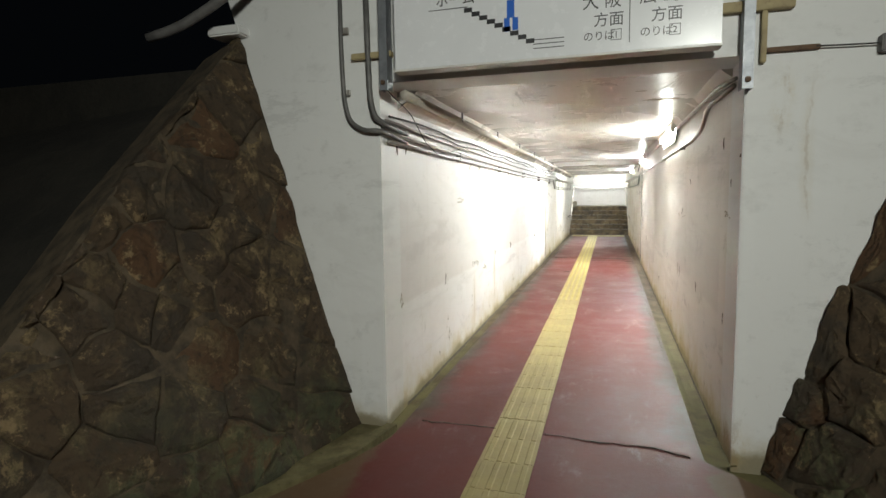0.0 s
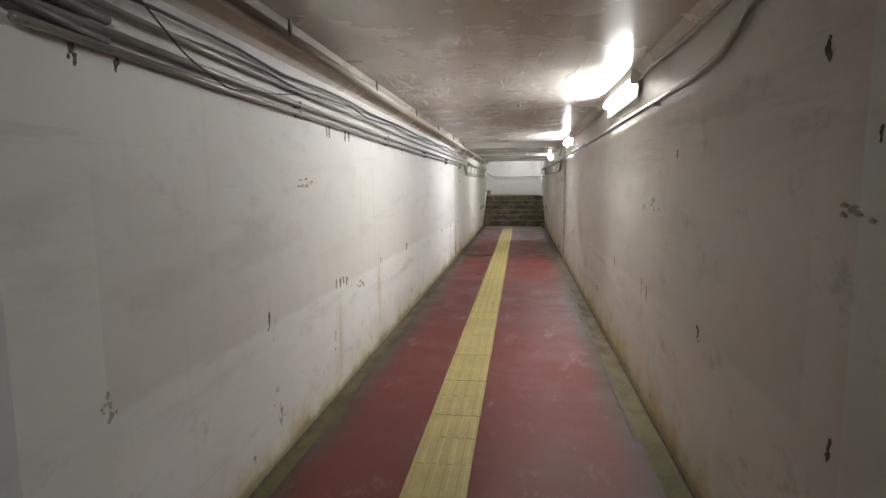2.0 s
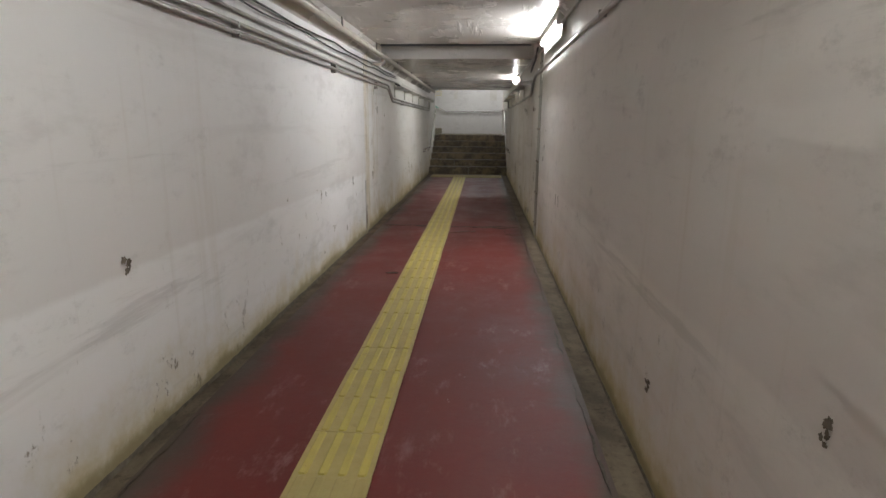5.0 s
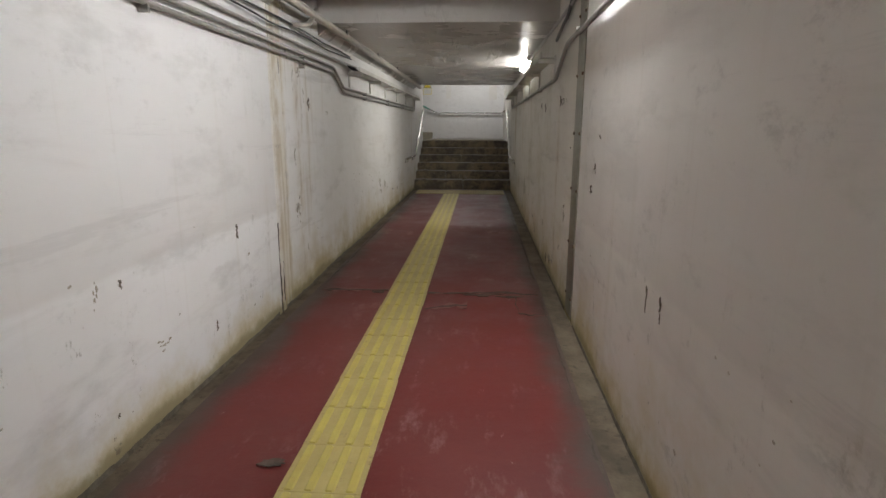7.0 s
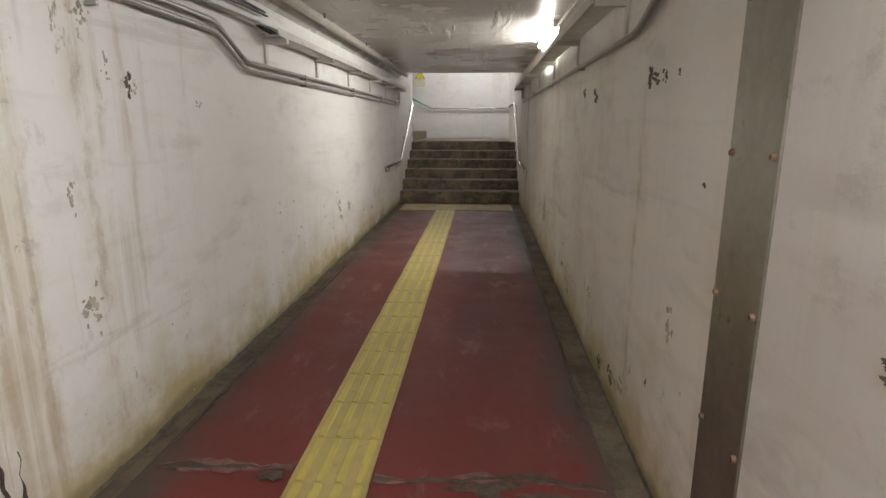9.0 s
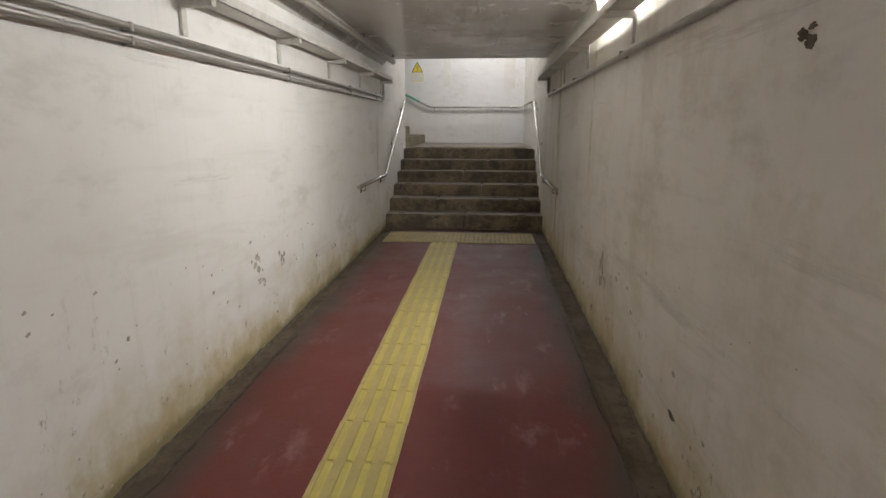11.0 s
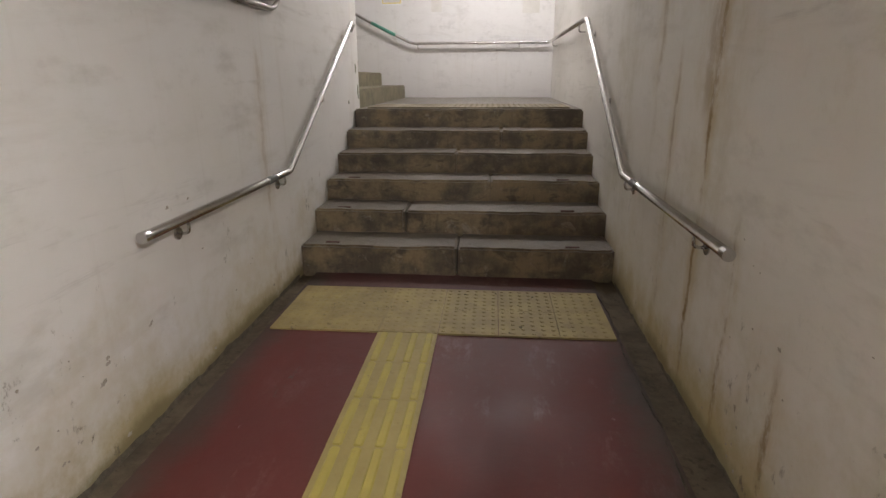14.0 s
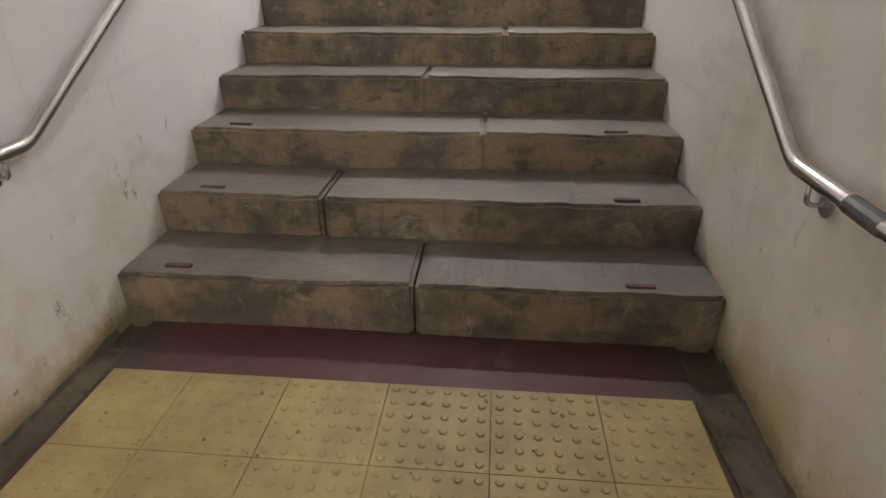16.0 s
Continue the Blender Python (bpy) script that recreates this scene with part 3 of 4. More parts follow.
landing_field = thing("landing_stop_path", "worn beige dotted tactile tiles on the landing", "tactile paving", kind="structure")
ME_DOTS, ME_DOTS_L, ME_DOTS_R, ME_DOTS_WORN = dotted(-0.15, 0.15), dotted(-0.11, 0.15, 0.0026), dotted(-0.15, 0.12, 0.0030), dotted(-0.15, 0.15, 0.0026)
for row in range(2):
    for i in range(6):
        piece("tile", ME_DOTS_L if i == 0 else ME_DOTS_R if i == 5 else ME_DOTS_WORN if i < 3 else ME_DOTS, warning_field, pose(-0.77 + 0.30 * i, Y_TILE + 0.15 + 0.30 * row, 0.004 + rng.uniform(0, 0.0015), 0, 0, rng.uniform(-0.2, 0.2)))
ME_LANDING = ME_DOTS_WORN.copy()
ME_LANDING.materials[0] = M_LANDING
for row in range(2):
    for i in range(6):
        piece("tile", ME_LANDING, landing_field, pose(-0.75 + 0.30 * i, 22.02 + 0.30 * row, LAND + 0.008, 0, 0, rng.uniform(-0.2, 0.2)))

# ---------------------------------------------------------------- lamps
def ceiling_lamp(y, glass):
    lamp = thing("fluorescent_lamp", "white batten lamp with one bare glowing tube", "lamp", "passage lamps", at=(0.922, y, 2.1))
    part("housing", new_box(0.0, 0.075, -0.63, 0.63, -0.015, 0.05, 0.006), M_FRAME, lamp)
    part("tube", tube(bmesh.new(), [(0.018, -0.59, -0.036), (0.018, 0.59, -0.036)], 0.016, 10), glass, lamp, "bare glowing fluorescent tube", True)
    # Plate added beside the tube to keep its light off the near wall.
    part("light_shield", new_box(0.040, 0.046, -0.62, 0.62, -0.135, 0.02, 0.002), M_FRAME, lamp)
    for s in (-1, 1):
        part("socket", new_box(-0.004, 0.038, s * 0.605 - 0.014, s * 0.605 + 0.014, -0.052, 0.012, 0.004), M_FRAME, lamp)
    return lamp


for y, glass in ((6.50, M_TUBE), (11.12, M_TUBE_NEW), (16.32, M_TUBE)):
    ceiling_lamp(y, glass)
lamp = thing("landing_lamp", "batten lamp with a glowing tube above the stair landing", "lamp", at=(0.15, 23.2, 3.35))
part("housing", new_box(-0.63, 0.63, -0.05, 0.05, 0.03, 0.85, 0.006), M_FRAME, lamp)
part("tube", tube(bmesh.new(), [(-0.59, 0, 0), (0.59, 0, 0)], 0.018, 10), M_TUBE_HIGH, lamp, "bare glowing fluorescent tube", True)

lamp = thing("entrance_lamp", "grey pole lamp lighting the passage mouth", "lamp", at=(3.0, -2.6, 0))
part("pole", tube(bmesh.new(), rounded([(0, 0, 0), (0, 0, 3.1), (-1.3, 0.3, 3.15)], 0.3), 0.04, 10), M_GALV, lamp, smooth=True)
part("lamp_head", new_box(-1.70, -1.10, 0.2, 0.42, 3.10, 3.20, 0.02), M_FRAME, lamp)
light = bpy.data.lights.new("entrance_light", "AREA")
light.shape, light.size, light.size_y, light.energy, light.color = "RECTANGLE", 0.5, 0.16, ENTRANCE_WATTS, (1.0, 0.97, 0.92)
light_ob = new("entrance_light", light)
light.spread = radians(110)
light_ob.matrix_world = look((1.6, -2.3, 3.09), (-0.3, 3.1, 1.1))

# ---------------------------------------------------------------- pipes and cables
def run(name, pts, r, material, label, category="pipe", seg=8, round_r=0.06, clips=None, parent=None):
    ob = thing(name, label, category)
    part("pipe" if category == "pipe" else "cable", tube(bmesh.new(), rounded(pts, round_r), r, seg), material, ob, smooth=True)
    if clips:
        for x, y, z, s in clips:
            part("clip", new_box(min(x, x + s * 0.044), max(x, x + s * 0.044), y - 0.009, y + 0.009, z - r - 0.003, z + r + 0.003, 0.002), M_CONDUIT, ob)
    return ob


XL = -0.972
for dz, dx, lab in ((0.0, 0.0, "thin grey steel conduit clipped along the wall"), (0.048, 0.0, "upper grey steel conduit clipped along the wall")):
    zl = 1.745 + dz
    run("conduit", [(XL, 3.2, zl + 0.06), (XL, 4.2, zl + 0.045), (XL, 8.3, zl + 0.01), (XL, 13.80, zl + 0.005), (XL, 14.16, zl - 0.155), (XL, 19.97, zl - 0.165), (XL, 20.06, zl - 0.12), (XL, 20.06, 1.86)],
        0.0135, M_CONDUIT, lab, clips=[(-1.0, y, zl + 0.045 - 0.009 * (y - 4.2), 1) for y in (4.9, 6.9, 8.9, 10.9, 12.9)] + [(-1.0, y, zl - 0.16, 1) for y in (15.2, 16.8, 18.4, 19.6)])
run("conduit", [(XL, 3.15, 1.93), (XL, 4.2, 1.905), (XL, 8.3, 1.87), (XL, 13.0, 1.86), (XL + 0.03, 14.6, 1.87)], 0.011, M_CONDUIT, "thin conduit above the clipped pair")


def sag(y0, y1, z, amp, n, seed, x=XL):
    r = random.Random(seed)
    return [(x + r.uniform(-0.008, 0.012), y0 + (y1 - y0) * i / n, z + amp * math.sin(i * 1.9 + seed) + r.uniform(-amp, amp) * 0.5) for i in range(n + 1)]


run("cable", sag(3.2, 14.5, 1.925, 0.012, 26, 3), 0.006, M_CABLE, "slack black cable looped along the wall", "cable", 6)
run("cable", sag(3.2, 14.5, 1.965, 0.009, 22, 5), 0.007, M_CABLE, "black cable strung under the ceiling corner", "cable", 6)
run("cable", [(XL, 3.16, 2.12), (XL + 0.02, 3.55, 2.02), (XL + 0.02, 3.85, 1.86), (XL + 0.015, 4.15, 1.79), (XL + 0.01, 4.6, 1.84), (XL, 5.2, 1.93)], 0.0035, M_CABLE, "loose black cable hanging in a loop", "cable", 6)
run("cable", sag(14.3, 20.1, 1.84, 0.012, 18, 8, -0.945), 0.012, M_CABLE, "thick black cable lying in the tray", "cable", 6)
run("cable", sag(14.3, 20.1, 1.835, 0.010, 18, 9, -0.905), 0.010, M_CABLE, "black cable lying in the tray", "cable", 6)
pipe = run("ceiling_pipe", [(-0.865, 3.2, 2.085), (-0.865, 13.0, 2.07), (-0.865, 20.17, 2.045)], 0.030, M_PIPE, "cream painted pipe along the ceiling corner", seg=12,
           clips=[])
for i in range(11):
    y = 4.5 + 1.55 * i
    part("hanger", new_box(-0.842, -0.830, y - 0.012, y + 0.012, 2.075, 2.152, 0.002), M_HOSE, pipe)
run("pipe_elbow", [(-0.99, 12.72, 1.98), (-0.90, 12.72, 1.97), (-0.86, 12.78, 2.0), (-0.86, 12.95, 2.12)], 0.018, M_PIPE, "short cream pipe elbow at the joint", round_r=0.04)
run("conduit", [(0.972, 3.2, 2.05), (0.972, 3.7, 2.085), (0.972, 12.9, 2.075), (0.95, 15.6, 2.06)], 0.012, M_CONDUIT, "grey conduit under the ceiling corner")
run("conduit", [(0.972, 3.25, 2.02), (0.972, 4.02, 2.03), (0.972, 4.30, 1.90), (0.972, 4.75, 1.865), (0.972, 12.75, 1.845), (0.972, 13.30, 1.645), (0.972, 19.74, 1.625), (0.972, 19.84, 1.66), (0.972, 19.84, 1.86)],
    0.015, M_CONDUIT, "grey conduit dipping along the wall", clips=[(1.0, y, 1.86, -1) for y in (5.4, 7.2, 9.0, 10.8, 12.3)] + [(1.0, y, 1.64, -1) for y in (14.6, 16.2, 17.8, 19.2)], round_r=0.1)
run("hose", [(0.97, 12.55, 2.14), (0.965, 12.72, 2.02), (0.965, 12.95, 2.0), (0.965, 13.3, 1.94)], 0.012, M_HOSE, "bent grey hose at the ceiling joint", round_r=0.08)


def tray(s, y0, y1, z, n):
    ob = thing("cable_tray", "painted steel cable tray on wall brackets, rusty at its ends", "cable tray", "cable trays")
    w0, w1 = sorted((s * 0.985, s * 0.862))
    part("base", new_box(w0, w1, y0, y1, z, z + 0.004), M_TRAY, ob)
    f0, f1 = sorted((s * 0.862, s * 0.866))
    part("lip", new_box(f0, f1, y0, y1, z, z + 0.045), M_TRAY, ob)
    for i in range(n):
        y = y0 + 0.12 + (y1 - y0 - 0.24) * i / (n - 1)
        br = part("bracket", new_box(*sorted((s * 0.999, s * 0.985)), y - 0.022, y + 0.022, z - 0.15, z + 0.03, 0.002), M_TRAY, ob)
        part("arm", new_box(*sorted((s * 0.99, s * 0.850)), y - 0.022, y + 0.022, z - 0.034, z - 0.002, 0.002), M_TRAY, br)
    return ob


tray(-1, 14.4, 20.12, 1.815, 6)
tray(1, 13.45, 20.0, 1.83, 6)

# ---------------------------------------------------------------- ceiling joint
gap = thing("drip_pan", "stained steel drip pan under the open ceiling joint", "drip pan")
bm = prism(bmesh.new(), [(-0.98, YG - 0.05, H1 + 0.012), (-0.98, 12.98, 2.335), (-0.98, 12.98, 2.343), (-0.98, YG - 0.05, H1 + 0.020)], (1.94, 0, 0))
part("pan", bm, M_COVER, gap)
bm = box(bmesh.new(), -0.93, 0.93, 12.98, 13.03, 2.215, 2.222)
box(bm, -0.93, 0.93, 13.024, 13.03, 2.222, 2.27)
part("angle_bar", bm, M_GALV, gap, "galvanised steel angle bar")

# ---------------------------------------------------------------- joint cover on the right wall
cover = thing("joint_cover", "brushed steel cover strip screwed over the wall joint", "cover strip")
part("plate", new_box(0.994, 1.0, 12.16, 12.40, 0.02, 2.06, 0.001), M_COVER, cover)
for i in range(6):
    for y in (12.18, 12.38):
        b = bmesh.new()
        bmesh.ops.create_cone(b, cap_ends=True, segments=8, radius1=0.011, radius2=0.007, depth=0.01, matrix=Matrix.Translation((0.990, y, 0.15 + 0.36 * i)) @ Matrix.Rotation(-math.pi / 2, 4, "Y"))
        part("screw", b, M_RUST, cover)

# ---------------------------------------------------------------- handrails
def handrail(s, low, high, mid):
    ob = thing("handrail", "stainless steel handrail bracketed to the wall, bent at the first step", "handrail", "stair handrails")
    x = s * 0.948
    p = [(x, low, 0.704), (x, mid, 0.701), (x, high, 1.645)]
    end = [(x, high + 0.08, 1.66), (s * 0.985, high + 0.13, 1.60)]
    part("rail", tube(bmesh.new(), rounded(p + end, 0.03, 3), 0.019, 12), M_STEEL, ob, smooth=True)
    for y, z in ((low + 0.28, 0.704), (mid - 0.08, 0.701), (mid + 0.75, 0.701 + 0.75 * 0.565), (high - 0.1, 1.59)):
        br = part("bracket", tube(bmesh.new(), rounded([(x, y, z - 0.01), (x, y, z - 0.065), (s * 0.995, y, z - 0.065)], 0.025, 3), 0.006, 8), M_STEEL, ob, smooth=True)
        b = bmesh.new()
        bmesh.ops.create_cone(b, cap_ends=True, segments=12, radius1=0.028, radius2=0.026, depth=0.006, matrix=Matrix.Translation((s * 0.996, y, z - 0.065)) @ Matrix.Rotation(math.pi / 2, 4, "Y"))
        part("wall_plate", b, M_STEEL, br)
    b = bmesh.new()
    bmesh.ops.create_cone(b, cap_ends=True, segments=12, radius1=0.021, radius2=0.021, depth=0.035, matrix=Matrix.Translation((x, low, 0.704)) @ Matrix.Rotation(math.pi / 2, 4, "X"))
    part("end_cap", b, M_STEEL, ob)
    b = bmesh.new()
    bmesh.ops.create_cone(b, cap_ends=True, segments=12, radius1=0.0205, radius2=0.0205, depth=0.11, matrix=Matrix.Translation((x, mid - 0.28, 0.701)) @ Matrix.Rotation(math.pi / 2, 4, "X"))
    part("tape", b, M_HOSE, ob, "dark tape wound round the rail")


handrail(-1, 18.54, 21.60, 19.95)
handrail(1, 18.49, 21.55, 19.93)
ob = thing("landing_handrail", "dark steel handrail across the landing wall with a green grip", "handrail")
yr = YB - 0.075
part("rail", tube(bmesh.new(), rounded([(0.942, 21.70, 1.655), (0.942, yr, 1.655), (-0.88, yr, 1.655), (-1.46, yr, 1.94), (-2.7, yr, 2.60)], 0.06, 4), 0.019, 10), M_STEEL, ob, smooth=True)
part("grip", tube(bmesh.new(), [(-1.10, yr, 1.763), (-1.42, yr, 1.920)], 0.022, 10), M_GREEN, ob, "green plastic grip", True)
for y in (21.95, 24.2):
    part("bracket", tube(bmesh.new(), rounded([(0.942, y, 1.64), (0.942, y, 1.585), (0.995, y, 1.585)], 0.02, 3), 0.007, 8), M_STEEL, ob, smooth=True)
for x in (0.55, -0.8):
    part("bracket", tube(bmesh.new(), rounded([(x, yr, 1.64), (x, yr, 1.59), (x, YB - 0.005, 1.59)], 0.02, 3), 0.007, 8), M_STEEL, ob, smooth=True)

# ---------------------------------------------------------------- warning notice
ob = thing("warning_notice", "pale notice with a yellow warning triangle on the wall", "sign")
yb = YB
part("board", new_box(-1.295, -1.005, yb - 0.006, yb, 2.135, 2.575, 0.002), M_SIGN, ob)
bm = prism(bmesh.new(), [(-1.27, yb - 0.008, 2.335), (-1.03, yb - 0.008, 2.335), (-1.15, yb - 0.008, 2.545)], (0, 0.002, 0))
part("triangle_border", bm, M_BLACK, ob)
bm = prism(bmesh.new(), [(-1.245, yb - 0.010, 2.348), (-1.055, yb - 0.010, 2.348), (-1.15, yb - 0.010, 2.515)], (0, 0.002, 0))
tri = part("triangle", bm, M_WARN, ob)
bm = new_box(-1.157, -1.143, yb - 0.0125, yb - 0.0105, 2.390, 2.470)
box(bm, -1.158, -1.142, yb - 0.0125, yb - 0.0105, 2.362, 2.379)
part("exclamation_mark", bm, M_BLACK, tri)
part("text_border", new_box(-1.275, -1.025, yb - 0.008, yb - 0.0062, 2.160, 2.315), M_WARN, ob)
part("text_panel", new_box(-1.265, -1.035, yb - 0.010, yb - 0.0082, 2.170, 2.305), M_REPAIR, ob)

# ---------------------------------------------------------------- station sign over the mouth
SY = 2.96
sign = thing("station_sign", "white station sign board with stairs pictogram and platform directions", "sign")
part("board", new_box(-0.83, 0.86, SY, SY + 0.10, 2.175, 2.74, 0.006), M_SIGN, sign)
part("trim", new_box(-0.835, 0.865, SY - 0.004, SY + 0.106, 2.168, 2.180, 0.002), M_FRAME, sign)


def words(text, x, z, size, material):
    cu = bpy.data.curves.new("lettering", "FONT")
    cu.body, cu.size, cu.extrude, cu.align_x = text, size, 0.0008, "CENTER"
    tmp = bpy.data.objects.new("lettering", cu)
    scene.collection.objects.link(tmp)
    me = bpy.data.meshes.new_from_object(tmp.evaluated_get(bpy.context.evaluated_depsgraph_get()))
    bpy.data.objects.remove(tmp)
    me.materials.clear()
    me.materials.append(material)
    ob = new("lettering", me)
    ob.parent = sign
    ob.matrix_basis = pose(x, SY - 0.0015, z, 90, 0, 0)
    return ob


for x, top in ((0.30, "\u5927 \u962a"), (0.575, "\u5e83 \u5cf6")):
    words(top, x, 2.405, 0.085, M_BLACK)
    words("\u65b9\u9762", x + 0.035, 2.315, 0.075, M_BLACK)
    words("\u306e\u308a\u3070", x - 0.012, 2.245, 0.052, M_BLACK)
for x, n in ((0.372, "1"), (0.648, "2")):
    words(n, x, 2.248, 0.045, M_BLACK)
    bm = bmesh.new()
    for a, b, c, d in ((-0.026, 0.026, -0.003, 0), (-0.026, 0.026, 0.048, 0.051), (-0.026, -0.023, 0, 0.048), (0.023, 0.026, 0, 0.048)):
        box(bm, x + a, x + b, SY - 0.002, SY - 0.0003, 2.240 + c, 2.240 + d)
    part("number_frame", bm, M_BLACK, sign)
words("\u30db\u30fc\u30e0", -0.47, 2.50, 0.075, M_BLACK)
part("divider", new_box(0.434, 0.438, SY - 0.002, SY - 0.0003, 2.22, 2.62), M_BLACK, sign)
bm = bmesh.new()
for i in range(9):
    x = -0.42 + 0.042 * i
    z = 2.475 - 0.024 * i
    box(bm, x, x + 0.045, SY - 0.002, SY - 0.0003, z - 0.024, z)
part("stairs_pictogram", bm, M_BLACK, sign)
part("line", new_box(-0.62, -0.40, SY - 0.002, SY - 0.0003, 2.478, 2.482), M_BLACK, sign)
for i in range(3):
    part("line", new_box(-0.045, 0.115, SY - 0.002, SY - 0.0003, 2.272 - 0.022 * i, 2.276 - 0.022 * i), M_BLACK, sign)
bm = new_box(-0.185, -0.145, SY - 0.002, SY - 0.0003, 2.40, 2.49, 0.0)
box(bm, -0.20, -0.17, SY - 0.002, SY - 0.0003, 2.33, 2.40)
box(bm, -0.155, -0.125, SY - 0.002, SY - 0.0003, 2.335, 2.40)
part("blue_mark", bm, M_BLUE, sign, "plain blue mark above the stairs pictogram")

for x, z0 in ((-0.935, 2.09), (0.995, 1.97)):
    ch = thing("sign_channel", "galvanised steel channel holding the sign", "bracket", "sign channels")
    bm = box(bmesh.new(), x - 0.025, x + 0.025, 3.04, 3.044, z0, 2.75)
    box(bm, x - 0.025, x - 0.021, 3.044, 3.125, z0, 2.75)
    box(bm, x + 0.021, x + 0.025, 3.044, 3.125, z0, 2.75)
    part("channel", bm, M_GALV, ch)
    part("bolt", new_box(x - 0.012, x + 0.012, 3.022, 3.04, z0 + 0.03, z0 + 0.055, 0.004), M_RUST, ch)
solid("batten", new_box(0.87, 1.20, 3.08, 3.127, 2.35, 2.40, 0.004), M_WOOD, "weathered yellow batten fixed across the portal wall", "batten")
solid("batten", new_box(1.06, 1.085, 3.09, 3.127, 2.10, 2.35, 0.004), M_WOOD, "weathered upright batten on the portal wall", "batten")
solid("batten", new_box(-1.16, -0.90, 3.08, 3.127, 2.29, 2.325, 0.004), M_WOOD, "short yellow batten behind the conduits", "batten")
solid("rusty_bar", new_box(1.085, 1.32, 3.10, 3.127, 2.148, 2.172, 0.004), M_RUST, "rusty steel bar on the portal wall", "bar")
run("wire", [(1.3, 3.10, 2.16), (1.42, 3.10, 2.155), (1.62, 3.10, 2.15)], 0.004, M_CABLE, "thin wire fixed to the portal wall", "cable", 6)
solid("junction_box", new_box(1.56, 1.66, 3.07, 3.127, 2.11, 2.19, 0.006), M_HOSE, "small dark junction box on the portal wall", "junction box")
run("hose", [(-1.225, 3.085, 2.74), (-1.225, 3.085, 2.35), (-1.215, 3.085, 2.05), (-1.18, 3.085, 1.92), (-1.09, 3.08, 1.865), (-0.985, 3.06, 1.86), (-0.965, 3.2, 1.845), (-0.97, 3.5, 1.82)], 0.014, M_HOSE, "grey flexible hose bending into the passage", round_r=0.08,
    clips=[(-1.225, 3.10, 2.47, 1), (-1.225, 3.10, 2.10, 1)])
run("hose", [(-1.055, 3.085, 2.74), (-1.05, 3.085, 2.3), (-1.04, 3.08, 2.05), (-1.01, 3.07, 1.94), (-0.965, 3.12, 1.90), (-0.965, 3.5, 1.88)], 0.018, M_HOSE, "thick grey hose bending into the passage", round_r=0.08)
run("hose", [(-2.35, 2.75, 2.44), (-2.15, 2.80, 2.50), (-1.9, 2.85, 2.64), (-1.6, 2.9, 2.86)], 0.03, M_HOSE, "thick dark grey hose above the stone wall", round_r=0.1)
solid("portal_coping", new_box(-2.14, -1.9, 3.02, 3.4, 2.50, 2.56, 0.01), M_FACE, "short concrete coping on top of the stone wall", "coping", kind="structure")

# ---------------------------------------------------------------- outside: ground, banks
bm = bmesh.new()
prism(bm, [(x, y, -0.004) for x, y in ((-0.85, 3.14), (-1.02, 2.62), (-1.32, 2.0), (-2.0, 0.4), (-2.8, -6), (2.8, -6), (1.9, 2.0), (1.25, 2.75), (0.85, 3.14))], (0, 0, -0.05))
solid("forecourt", bm, M_FLOOR, "red painted concrete in front of the passage", "floor", kind="structure")
bm = bmesh.new()
for x0, x1, z in ((0.0, 0.07, 0.012), (0.07, 0.30, -0.012)):   # lip, then channel
    line = [Vector((x, y, z)) for x, y in ((-0.93, 3.12), (-1.02, 2.66), (-1.34, 2.0), (-2.0, 0.4))]
    prism(bm, [p - Vector((x0, 0, 0)) for p in line] + [p - Vector((x1, 0, 0)) for p in reversed(line)], (0, 0, -0.08))
solid("kerb", bm, M_KERB, "mossy concrete kerb and channel below the stone wall", "kerb", kind="structure")
solid("ground", new_box(-150, 150, -150, 3.1, -0.3, -0.035), M_GUTTER, "dark concrete ground outside", "ground", kind="structure")
for s in (-1, 1):
    w = 0.0 if s < 0 else 0.35
    bm = bmesh.new()
    prism(bm, [(s * (1.96 + w), 3.2, 2.20), (s * 9, 3.2, 1.5), (s * 9, 0.2, -0.30), (s * (1.75 + 3.2 * w), 0.2, -0.30)], (s * 0.25, 0, -0.6))
    solid("bank", bm, M_EARTH, "dark earth bank behind the stone wall", "bank", kind="structure")
    solid("hillside", new_box(*sorted((s * 2.02, s * 9)), 3.2, 3.6, -0.1, 2.35), M_EARTH, "dark earth beside the passage mouth", "bank", kind="structure")


# ---------------------------------------------------------------- stone walls
def clip(poly, p, n):
    out = []
    for a, b in zip(poly, poly[1:] + poly[:1]):
        da, db = (a - p).dot(n), (b - p).dot(n)
        if da <= 0:
            out.append(a)
        if da * db < 0:
            out.append(a + (b - a) * (da / (da - db)))
    return out


